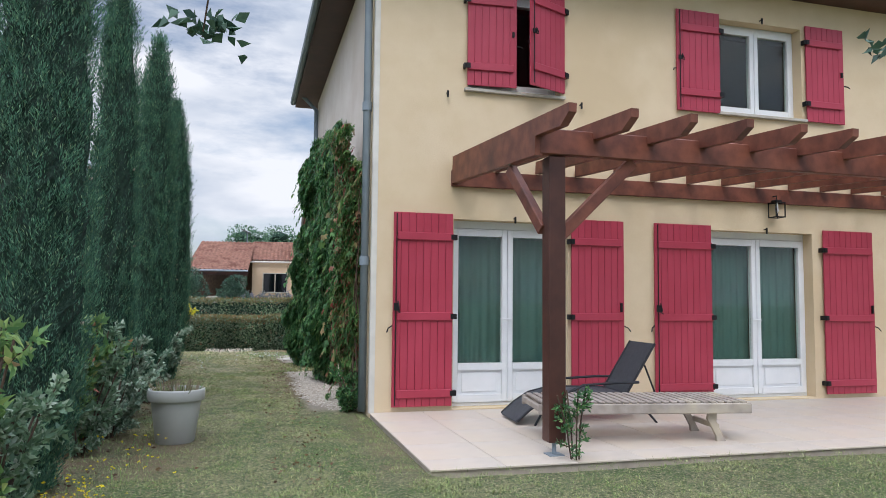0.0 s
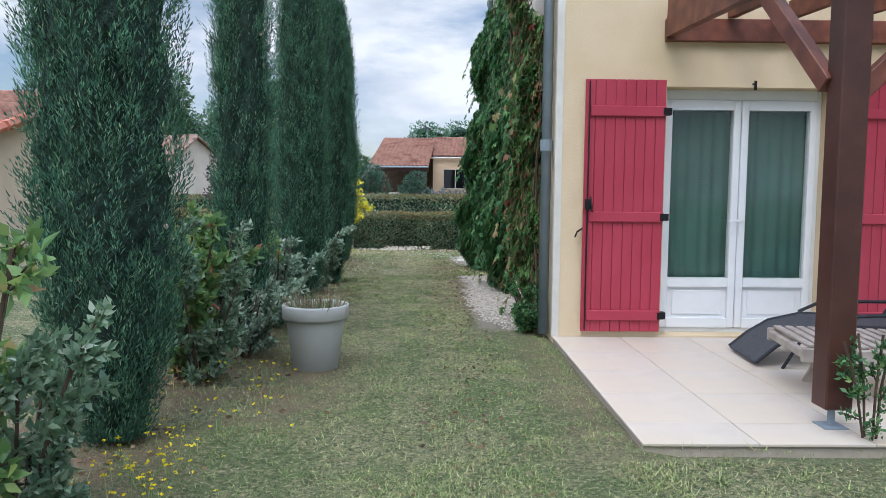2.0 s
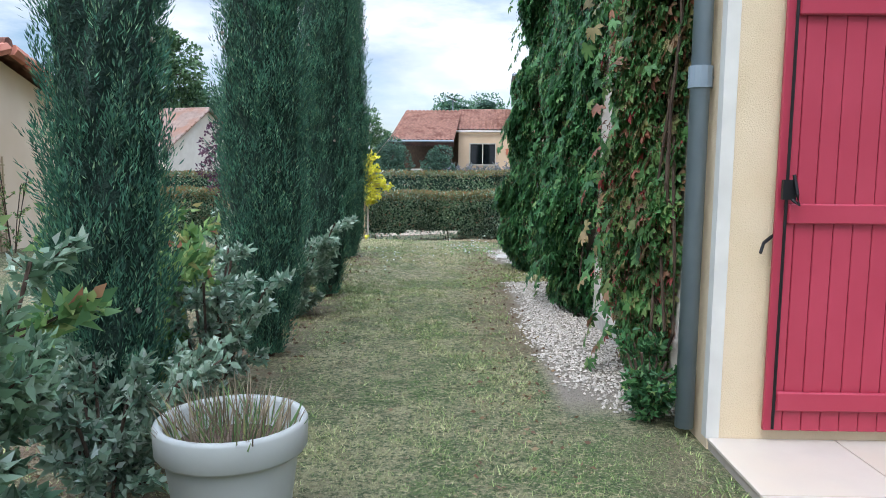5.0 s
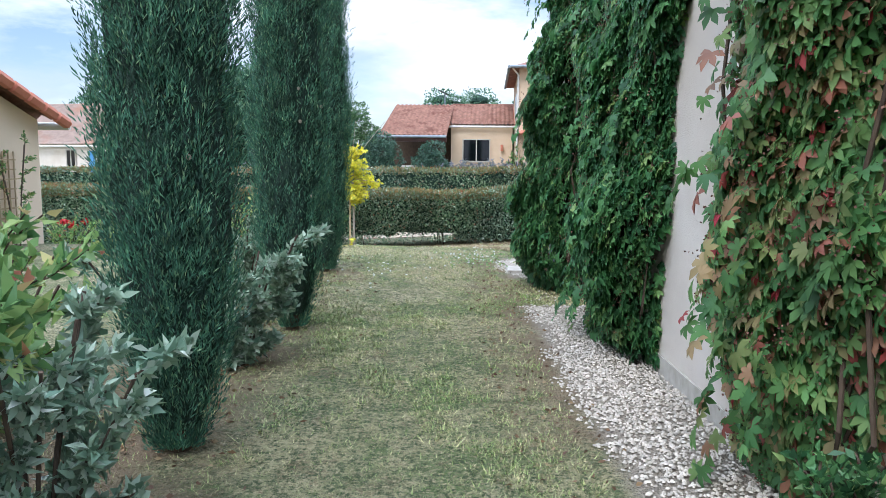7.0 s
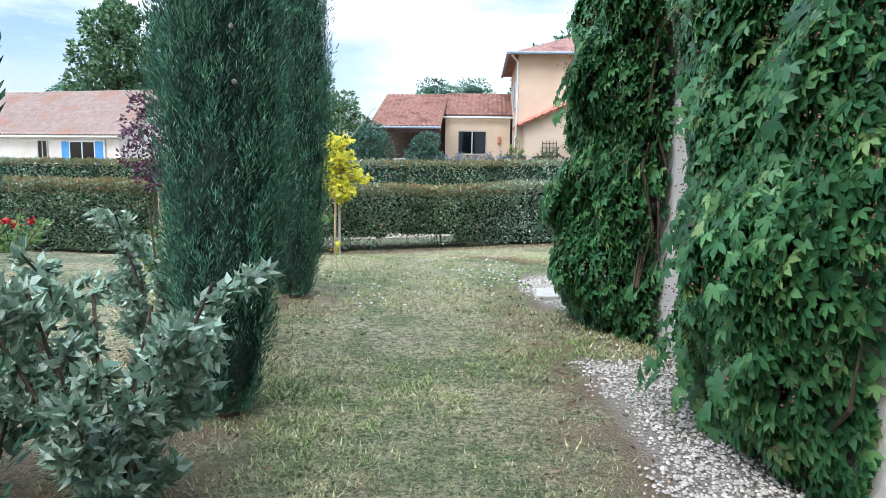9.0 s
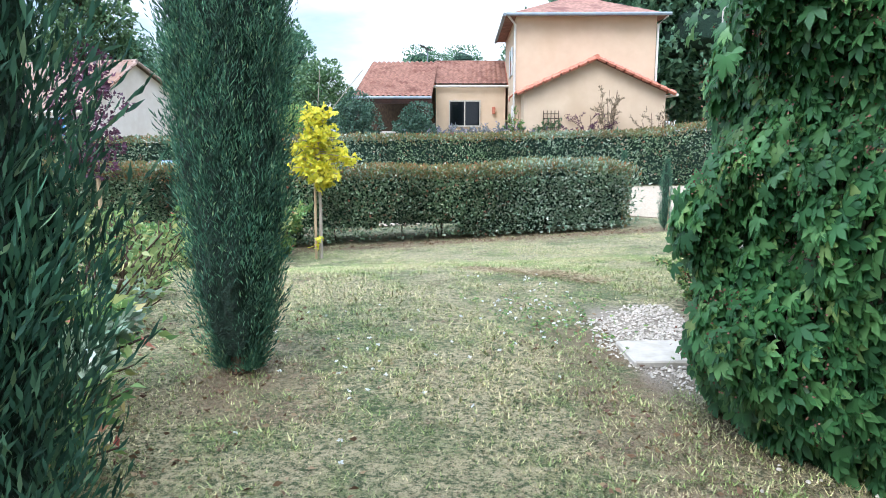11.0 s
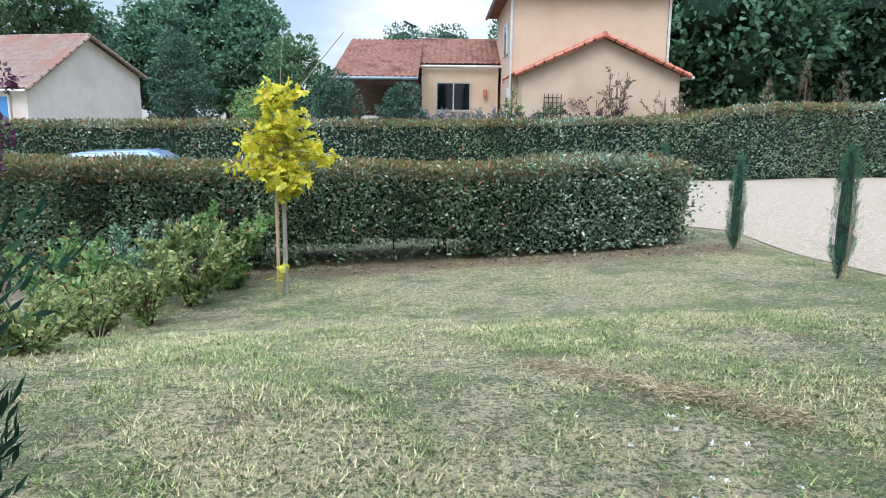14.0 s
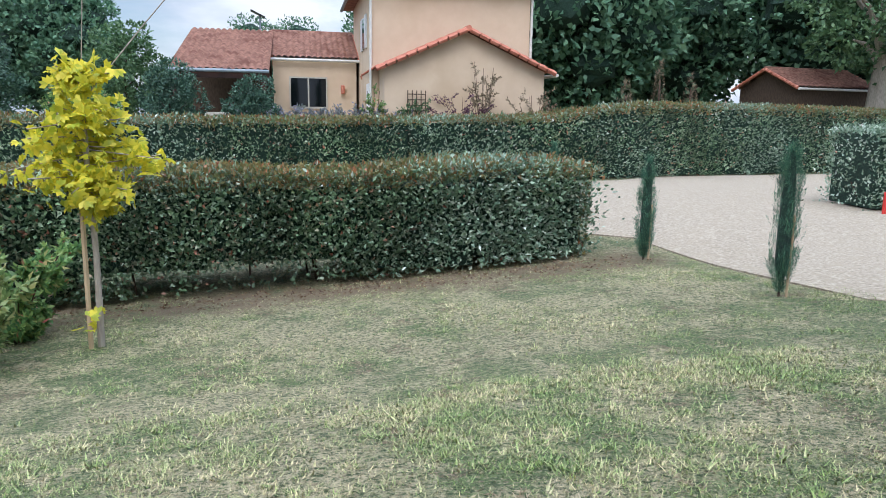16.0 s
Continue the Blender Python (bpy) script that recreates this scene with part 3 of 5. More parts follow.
tagged(part("trim", bm, STONE, None), "grey plinth strip at the foot of the side wall", "plinth", kind="structure")
bm = box(bmesh.new(), WX - .006, WX + .055, FY - .006, FY, 0.05, EZ)
box(bm, WX - .006, WX, FY, FY + .055, 0.05, EZ)
tagged(part("corner_trim", bm, PIPE_W, None), "thin white corner bead on the rendered house corner", "corner bead", kind="structure")


def roof():
    r = base("roof", (0, 0, 0), "low hipped terracotta tiled roof with brown eaves and grey gutter", "roof", kind="structure")
    o = .45
    a = [(WX - o, FY - o), (X2 + o, FY - o), (X2 + o, BY + o), (WX - o, BY + o)]
    my, h = (FY + BY) / 2, 1.45
    ri = [(WX - o + 4, my), (X2 + o - 4, my)]
    bm = bmesh.new()
    lo = [bm.verts.new((x, y, EZ + .12)) for x, y in a]
    t = [bm.verts.new((x, y, EZ + .12 + h)) for x, y in ri]
    for f in ((lo[0], lo[1], t[1], t[0]), (lo[1], lo[2], t[1]), (lo[2], lo[3], t[0], t[1]), (lo[3], lo[0], t[0])):
        bm.faces.new(f)
    part("tiles", bm, ROOFT, r)
    bm = box(bmesh.new(), WX - o, X2 + o, FY - o, BY + o, EZ + .0, EZ + .03)
    part("soffit", bm, WOODD, r, "dark brown boarded soffit")
    bm = bmesh.new()
    box(bm, WX - o, WX - o + .02, FY - o, BY + o, EZ + .03, EZ + .16)
    box(bm, WX - o + .02, X2 + o, FY - o, FY - o + .02, EZ + .03, EZ + .16)
    part("fascia", bm, WOODD, r)
    bm = bmesh.new()
    tube(bm, [(WX - o - .05, FY - o, EZ + .1), (WX - o - .05, BY + o, EZ + .1)], .06)
    tube(bm, [(WX - o, FY - o - .05, EZ + .1), (X2 + o, FY - o - .05, EZ + .1)], .06)
    part("gutter", bm, PIPE, r, "grey zinc half-round gutter")


roof()


def downpipe(x, y, z0, label, run=None):
    r = base("downpipe", (x, y, z0), label, "drain pipe")
    bm = tube(bmesh.new(), [(0, 0, 0), (0, 0, EZ - .25 - z0), (-.3, 0, EZ - z0 + .05)] if run is None else run, .045, 12)
    part("pipe", bm, PIPE, r, smooth=True)
    for z in (1.75, 3.55):
        bm = tube(bmesh.new(), [(0, 0, z - z0 - .05), (0, 0, z - z0 + .05)], .056, 12)
        tube(bm, [(0, 0, z - z0), (.09, 0, z - z0)], .008, 6)
        part("pipe_collar", bm, PIPE, r, "grey pipe collar with wall bracket")
    return r


downpipe(WX - .06, FY + .15, 0.05, "grey zinc downpipe at the front corner of the house")
downpipe(WX - .06, BY - .36, 0.05, "grey zinc downpipe at the back corner of the house")
r = base("drain_cover", (1.72, 15.78, gh(1.72, 15.78) - .02), "grey concrete drain slab under the back downpipe", "drain cover")
part("slab", box(bmesh.new(), -.2, .2, -.2, .2, 0, .045, .01), STONE, r)
part("pipe_shoe", tube(bmesh.new(), [(.2, .1, .085), (.34, .17, .2)], .042, 12), PIPE, r)


# ---- terrace ----
def slab_grid():
    """Pieces of terrace tile, laid as squares in straight rows."""
    t = new("terrace")
    tagged(t, "pale sandstone-look tiled terrace one low step above the lawn", "terrace", kind="structure")
    part("terrace_bed", box(bmesh.new(), WX + .01, X2 + 1, 6.27, FY - .002, -.1, .038), GROUT, t)
    s, g = .6, .0025
    cache = {}
    made = 0
    x = WX
    while x < X2:
        y = FY - .003
        while y > 6.26:
            w, d = min(s, X2 + 1 - x), min(s, y - 6.25)
            if d > .05:
                k = (round(w, 3), round(d, 3))
                if k not in cache:
                    bm = box(bmesh.new(), g, w - g, -d + g, -g, 0, .014, .0015)
                    ob = part("tile", bm, TILE, t)
                    cache[k] = ob.data
                    ob.location = (x, y, .038)
                else:
                    ob = new("tile", cache[k])
                    ob.parent = t
                    ob.location = (x, y, .038)
            y -= s
        x += s


# ---- shutters, doors and windows ----
def shutter(x0, x1, z0, z1, hinge, label, at_y=FY, angle=0.0, back=False):
    """A ledged plank shutter; hinge: 'l' or 'r', the side on which it hangs; angle: how far it stands away from the wall."""
    w, h = x1 - x0, z1 - z0
    sx = 1 if hinge == "l" else -1
    e = base("shutter", (x0 if hinge == "l" else x1, at_y - .028, z0), label, "window shutter", rz=-sx * angle, group="red shutters")
    n = max(6, round(w / .092))
    pw = w / n
    for k in range(n):
        a = k * pw
        bm = box(bmesh.new(), sx * (a + .0015), sx * (a + pw - .0015), -.022, 0, 0, h, .003)
        part("plank", bm, RED, e)
    for z in ((.18, .82) if h < 1.6 else (.066, .461, .876)):
        zz = z * h
        bm = box(bmesh.new(), sx * .0, sx * (w - .045), -.048, -.0225, zz - .045, zz + .045, .006)
        part("ledge", bm, RED, e)
        bm = box(bmesh.new(), -.02 * sx, .03 * sx, -.06, -.0485, zz - .03, zz + .03)
        box(bm, -.045 * sx, -.02 * sx, -.05, .02, zz - .03, zz + .03)
        part("hinge", bm, BLACK, e)
    bm = tube(bmesh.new(), [(sx * (w - .03), -.052 + (0 if sx < 0 else .02), .02), (sx * (w - .03), -.052 + (0 if sx < 0 else .02), h - .02)], .007, 6)
    if hinge == "r":
        part("locking_rod", bm, BLACK, e)
        bm = box(bmesh.new(), -w + .005, -w + .065, -.07, -.05, h * .49, h * .53)
        tube(bm, [(-w + .05, -.07, h * .54), (-w + .06, -.09, h * .5), (-w + .07, -.09, h * .48), (-w + .05, -.066, h * .49)], .008, 6)
        part("latch", bm, BLACK, e)
    else:
        bm.free()
        bm = box(bmesh.new(), w - .06, w - .035, -.045, -.023, h * .49, h * .54)
        part("latch", bm, BLACK, e)
    bm = tube(bmesh.new(), [(sx * (w - .03), .02, h * .42), (sx * (w + .05), -.03, h * .40), (sx * (w + .07), -.05, h * .38)], .008, 6)
    part("shutter_stop", bm, BLACK, e)
    return e


LBL = "open red plank shutter with three ledges beside a terrace door"
shutter(2.38, 3.08, .11, 2.31, "r", LBL)
shutter(4.58, 5.29, .11, 2.31, "l", LBL)
shutter(5.72, 6.55, .11, 2.31, "r", LBL)
shutter(8.31, 9.14, .11, 2.31, "l", LBL)
shutter(6.08, 6.73, 3.8, 5.14, "r", "open red plank shutter beside an upper window")
shutter(8.11, 8.74, 3.8, 5.14, "l", "open red plank shutter beside an upper window")
shutter(3.24, 3.85, 3.86, 5.12, "l", "almost closed red plank shutter over an upper window", FY + .0, 4)
shutter(3.88, 4.49, 3.86, 5.12, "r", "red plank shutter standing slightly ajar over an upper window", FY + .0, 24)


def french_window(name, x0, x1, z0, z1, door, label):
    e = new(name)
    e.matrix_world = pose((x0 + x1) / 2, FY + .2, z0)
    tagged(e, label, "terrace door" if door else "window", kind="structure")
    w, h = (x1 - x0) / 2, z1 - z0
    bm = bmesh.new()
    f = .035
    box(bm, -w, -w + f, -.04, .05, 0, h, .004)
    box(bm, w - f, w, -.04, .05, 0, h, .004)
    box(bm, -w + f, w - f, -.04, .05, h - (.09 if door else f), h, .004)
    box(bm, -w + f, w - f, -.04, .05, 0, .04, .004)
    part("window_frame", bm, WHITE, e)
    top = h - (.09 if door else f)
    for s in (-1, 1):
        a, b = (-w + f + .004, -.003) if s < 0 else (.003, w - f - .004)
        sl = part("door_leaf" if door else "sash", box(bmesh.new(), a, a + .066, -.06, .02, .045, top - .004, .006), WHITE, e)
        bm = box(bmesh.new(), b - .066, b, -.06, .02, .045, top - .004, .006)
        box(bm, a + .066, b - .066, -.06, .02, top - .09, top - .004)
        box(bm, a + .066, b - .066, -.06, .02, .045, .13)
        part("leaf_frame", bm, WHITE, sl)
        zb = .13
        if door:
            bm = box(bmesh.new(), a + .066, b - .066, -.06, .02, .42, .50)
            part("middle_rail", bm, WHITE, sl)
            bm = box(bmesh.new(), a + .066, b - .066, -.03, .0, .13, .42)
            box(bm, a + .12, b - .12, -.042, -.03, .165, .385, .004)
            part("lower_panel", bm, WHITE, sl)
            zb = .50
        pane = part("pane", box(bmesh.new(), a + .066, b - .066, -.02, -.014, zb, top - .09), GLASSC, sl, "clear reflecting glass pane")
        pane.visible_shadow = False
    if door:
        bm = tube(bmesh.new(), [(.03, -.06, 1.02), (.03, -.11, 1.02), (-.1, -.11, 1.02)], .01, 8)
        box(bm, .012, .048, -.068, -.061, .9, 1.08)
        part("door_handle", bm, WHITE, e, "white lever handle")
        c = base("curtain", ((x0 + x1) / 2, FY + .27, z0 + .05), "green pleated curtain hanging behind the terrace door", "curtain")
        for s in (-1, 1):
            n = 90
            xx = np.linspace(0.03, w - .06, n)
            off = .012 * np.sin(xx * 55 + s) + .012 * np.sin(xx * 23 + 2 * s)
            co = np.concatenate([np.stack([s * xx, off + .02, np.full(n, .0)], 1), np.stack([s * xx, off * .7 + .02, np.full(n, h - .15)], 1)])
            i = np.arange(n - 1)
            q = np.stack([i, i + 1, i + 1 + n, i + n], 1)
            ob = fast("curtain_panel", co, quads=q, material=CURT, parent=c, smooth=True)
    return e


m = bpy.data.materials.new("window_glass")
m.use_nodes = True
pn = m.node_tree.nodes["Principled BSDF"]
pn.inputs["Base Color"].default_value = (.75, .86, .82, 1)
pn.inputs["Roughness"].default_value, pn.inputs["Transmission Weight"].default_value, pn.inputs["IOR"].default_value = .02, 1, 1.45
GLASSC = m
french_window("door_1", *D1, .07, 2.26, True, "white double glazed terrace door with green curtains behind")
french_window("door_2", *D2, .07, 2.26, True, "white double glazed terrace door with green curtains behind")
french_window("window_1", *W1, 3.83, 5.1, False, "white window behind almost closed red shutters")
french_window("window_2", *W2, 3.83, 5.1, False, "white double casement window reflecting trees")
for k, (a, b, z) in enumerate([(W1[0] - .05, W1[1] + .05, 3.79), (W2[0] - .05, W2[1] + .05, 3.79)]):
    tagged(part("sill", box(bmesh.new(), a, b, FY - .05, FY + .12, z, z + .04, .006), STONE, None), "pale stone window sill below an upper window", "window sill", kind="structure")
for k, (x, z) in enumerate([(3.0, 3.75), (4.72, 3.75), (3.85, 2.29), (7.4, 2.29), (7.4, 5.14)]):
    bm = tube(bmesh.new(), [(0, 0, 0), (0, -.05, 0)], .008, 6)
    box(bm, -.01, .01, -.06, -.045, -.06, .02)
    e = tagged(part("shutter_catch", bm, BLACK, None), "small black iron shutter catch on the wall", "shutter catch")
    e.location = (x, FY, z)


# ---- pergola ----
def pergola():
    e = base("pergola", (3.09, 6.4, 0.05), "brown stained timber pergola over the terrace with a dark post", "pergola")
    inv = Matrix.Translation((-3.09, -6.4, -.05))

    def add(name, bm, m=WOOD, label=""):
        bmesh.ops.transform(bm, matrix=inv, verts=bm.verts[:])
        return part(name, bm, m, e, label)
    for px in (3.19, 8.4):
        add("post", box(bmesh.new(), px, px + .15, 6.47, 6.62, .16, 2.52, .008), WOODD, "dark brown square timber post")
        bm = tube(bmesh.new(), [(px + .075, 6.545, .05), (px + .075, 6.545, .17)], .02, 8)
        box(bm, px + .01, px + .14, 6.48, 6.61, .052, .06)
        add("post_foot", bm, PIPE, "galvanised post foot")
    add("beam", box(bmesh.new(), 3.1, X2 - .6, 6.45, 6.53, 2.53, 2.745, .008), WOOD, "long front beam with dark knots")
    add("ledger", box(bmesh.new(), 3.06, X2 - .6, FY - .065, FY - .002, 2.64, 2.83, .006))
    # side beam along the slope
    sl = math.atan2(2.98 - 2.78, 8.95 - 5.82)

    def rafter(x, y0, zt, w=.065, d=.15, lo=0.0):
        y1 = FY - .07
        L = (y1 - y0) / math.cos(sl)
        bm = bmesh.new()
        o = [(0, -lo), (L, -lo), (L, -d - lo), (.14, -d - lo), (0, -d * .45 - lo)] if not lo else [(.62, -lo), (L, -lo), (L, -d - lo), (.62, -d - lo)]
        prism(bm, o, 0, w, Matrix.Translation((x, y0, zt)) @ Matrix.Rotation(sl, 4, "X") @ Matrix(((0, 1, 0, 0), (1, 0, 0, 0), (0, 0, 1, 0), (0, 0, 0, 1))))
        return bm
    x = 3.06
    while x < X2 - .6:
        add("rafter", rafter(x, 5.82, 2.785))
        x += .52
    add("side_beam", rafter(3.055, 5.82, 2.785, .075, .16, .152))
    for a, b, ax in (((3.33, 6.545, 1.87), (3.98, 6.545, 2.5), 0), ((3.2, 6.63, 1.93), (3.12, 7.15, 2.5), 1)):
        a, b = Vector(a), Vector(b)
        d = b - a
        mm = Matrix.Translation(a) @ d.to_track_quat("Z", "Y").to_matrix().to_4x4()
        add("brace", box(bmesh.new(), -.04, .04, -.05, .05, -.03, d.length + .03, .006, m=mm), WOOD, "diagonal brace")


pergola()


def lantern():
    e = base("wall_lantern", (7.5, 8.86, 2.44), "black metal lantern with clear glass under the pergola ledger", "lantern")
    bm = bmesh.new()
    for sx in (-.07, .07):
        for sy in (-.07, .07):
            box(bm, sx - .006, sx + .006, sy - .006, sy + .006, 0, .2)
    for z in (0, .19):
        box(bm, -.076, .076, -.076, -.064, z, z + .012)
        box(bm, -.076, .076, .064, .076, z, z + .012)
        box(bm, -.076, -.064, -.064, .064, z, z + .012)
        box(bm, .064, .076, -.064, .064, z, z + .012)
    part("cage", bm, BLACK, e)
    part("cap", box(bmesh.new(), -.05, .05, -.05, .05, .203, .235, .01), BLACK, e)
    part("bulb", tube(bmesh.new(), [(0, 0, .06), (0, 0, .09), (0, 0, .15), (0, 0, .2)], .02, 10, [.008, .024, .02, .012]), WHITE, e)
    part("hook", tube(bmesh.new(), [(0, 0, .23), (0, 0, .29), (0, .07, .29)], .008, 6), BLACK, e)


lantern()


# ---- loungers and pot ----
def teak_lounger():
    e = base("sun_lounger", (4.33, 7.12, .052), "weathered grey slatted teak sun lounger standing on the terrace", "sun lounger", rz=-9)
    L, Wd, H = 1.98, .66, .35
    for s in (-1, 1):
        part("side_rail", box(bmesh.new(), -L / 2, L / 2, s * Wd / 2 - .02, s * Wd / 2 + .02, H - .09, H, .008), TEAK, e)
    for s in (-1, 1):
        part("end_rail", box(bmesh.new(), s * (L / 2 - .02) - .02, s * (L / 2 - .02) + .02, -Wd / 2 + .021, Wd / 2 - .021, H - .066, H - .015, .006), TEAK, e)
    n = 26
    for k in range(n):
        x = -L / 2 + .06 + k * (L - .12) / (n - 1)
        part("slat", box(bmesh.new(), x - .025, x + .025, -Wd / 2 + .0, Wd / 2 - .0, H + .001, H + .019, .004), TEAK, e)
    for sx in (-1, 1):
        for sy in (-1, 1):
            o = [(0, 0), (.07, 0), (.06, -.12), (.13, -.26), (.15, -H + .05), (.066, -H + .05), (.06, -.25), (-.02, -.1)]
            o = [(sx * x - sx * -.62, z + H - .05) for x, z in o]
            bm = prism(bmesh.new(), o, sy * (Wd / 2 - .07) - .02, sy * (Wd / 2 - .07) + .02)
            bmesh.ops.recalc_face_normals(bm, faces=bm.faces[:])
            part("leg", bm, TEAK, e)
    part("leg_stretcher", box(bmesh.new(), .7, .73, -.24, .24, .1, .15, .004), TEAK, e)
    part("leg_stretcher", box(bmesh.new(), -.73, -.7, -.24, .24, .1, .15, .004), TEAK, e)


def sling_lounger():
    e = base("sun_lounger", (4.38, 8.1, .052), "dark grey mesh sun lounger with raised backrest on the terrace", "sun lounger", rz=-4)
    # side outline: foot, curved bed, backrest
    P = [(-.9, .04), (-.76, .16), (-.6, .26), (-.35, .32), (0, .31), (.3, .30)]
    B = [(.3, .31), (.62, .82)]
    for nm, pts in (("seat", P), ("backrest", B)):
        bm = bmesh.new()
        prev = None
        for x, z in pts:
            cur = [bm.verts.new((x, -.27, z)), bm.verts.new((x, .27, z)), bm.verts.new((x, .27, z - .012)), bm.verts.new((x, -.27, z - .012))]
            if prev:
                for i in range(4):
                    bm.faces.new((prev[i], prev[(i + 1) % 4], cur[(i + 1) % 4], cur[i]))
            prev = cur
        p = part(nm, bm, FABRIC, e)
        for s in (-1, 1):
            part("side_tube", tube(bmesh.new(), [(x, s * .285, z) for x, z in pts], .014, 8), FRAME_D, p)
    for s in (-1, 1):
        part("leg", tube(bmesh.new(), [(-.55, s * .29, .27), (-.72, s * .31, .0)], .012, 8), FRAME_D, e)
        part("leg", tube(bmesh.new(), [(.35, s * .29, .30), (.62, s * .31, .0)], .012, 8), FRAME_D, e)
        part("armrest", tube(bmesh.new(), [(-.35, s * .31, .33), (-.2, s * .32, .4), (.2, s * .32, .42), (.42, s * .31, .42)], .014, 8), FRAME_D, e)
        part("back_strut", tube(bmesh.new(), [(.5, s * .28, .6), (.62, s * .28, .3)], .01, 6), FRAME_D, e)


teak_lounger()
sling_lounger()


def lathe(bm, prof, sides=40):
    rings = [[bm.verts.new((r * math.cos(k * math.tau / sides), r * math.sin(k * math.tau / sides), z)) for k in range(sides)] for r, z in prof]
    for a, b in zip(rings, rings[1:]):
        for k in range(sides):
            bm.faces.new((a[k], a[(k + 1) % sides], b[(k + 1) % sides], b[k]))
    return bm


def pot():
    rng = np.random.default_rng(5)
    e = base("flower_pot", (.21, 7.95, gh(.21, 7.95) - .01), "large grey plastic plant pot with dry stems standing on the lawn", "plant pot")
    bm = lathe(bmesh.new(), [(0, .0), (.155, 0), (.165, .01), (.212, .36), (.214, .38), (.236, .38), (.243, .39), (.246, .47), (.24, .482), (.225, .482), (.215, .47), (.2, .36), (0, .36)])
    bmesh.ops.recalc_face_normals(bm, faces=bm.faces[:])
    part("pot", bm, POT, e, smooth=True)
    part("soil", lathe(bmesh.new(), [(0, .405), (.12, .4), (.206, .385)]), SOIL, e)
    n = 240
    a, r = rng.uniform(0, math.tau, n), .19 * np.sqrt(rng.uniform(0, 1, n))
    p = np.stack([r * np.cos(a), r * np.sin(a), np.full(n, .39)], 1)
    w = np.stack([np.cos(a) * r * 2.2 + rng.normal(0, .25, n), np.sin(a) * r * 2.2 + rng.normal(0, .25, n), np.ones(n)], 1)
    leaves("dry_growth", rng, p, w, .19, .006, L_DRY, e, 0)
    leaves("green_growth", rng, p[:160], w[:160], .15, .007, L_SHRUB, e, 0)


pot()


# ---- cypresses ----
def cypress_profile(t, top=.55):
    """Radius of the column at height t of one, as a share of its largest."""
    return np.interp(t, [0, .05, .12, .2, .4, .7, .88, 1], [.3, .58, .85, .97, 1, .84, top, .05])


def cypress_mesh(seed, H, R, z0, n, top=0.55, frond=.16):
    """Upright tapering plumes of small scaly sprays, gathered in lobes round a narrow column."""
    rng = np.random.default_rng(seed)
    m = 20
    F = n // m
    L = int(150 * H * R / 1.2) + 90
    ct, ca, cd = rng.uniform(0, 1, L), rng.uniform(0, math.tau, L), rng.uniform(.76, 1.12, L)
    k = rng.integers(0, L, F)
    t = np.clip(ct[k] + rng.normal(0, .05, F), 0, 1)
    a = ca[k] + rng.normal(0, .24, F)
    r = R * cypress_profile(t, top) * (cd[k] - np.abs(rng.normal(0, .07, F)))
    p0 = np.stack([r * np.cos(a), r * np.sin(a), z0 + t * (H - z0) - .06], 1)
    rad = np.stack([np.cos(a), np.sin(a), 0 * a], 1)
    w = unit(rad * np.where(rng.uniform(size=F) < .12, rng.uniform(.3, .8, F), rng.uniform(.0, .35, F))[:, None] + rng.normal(0, .12, (F, 3)) + [0, 0, 1])
    lf = frond * rng.uniform(.6, 1.35, F)
    u = unit(np.cross(w, rad + rng.normal(0, .05, (F, 3))))
    v = np.cross(w, u)
    P, D = [], []
    for s in range(m):
        f = (s + rng.uniform(0, 1, F)) / m
        th = s * 2.4 + rng.uniform(-.5, .5, F)
        o = u * np.cos(th)[:, None] + v * np.sin(th)[:, None]
        fat = lf * .2 * np.sin(np.clip(f * 1.05 + .12, 0, 1) * math.pi) ** .7
        P.append(p0 + w * (lf * f)[:, None] + rad * (lf * f * f * .12)[:, None] + o * (fat * .75)[:, None])
        D.append(w + o * (.75 * (1.1 - f))[:, None] + rng.normal(0, .12, (F, 3)))
    P, D = np.concatenate(P), np.concatenate(D)
    P[:, 2] = np.maximum(P[:, 2], .03)
    return leaf_mesh(rng, P, D, np.full(len(P), .21 * frond), .042 * frond, .02)


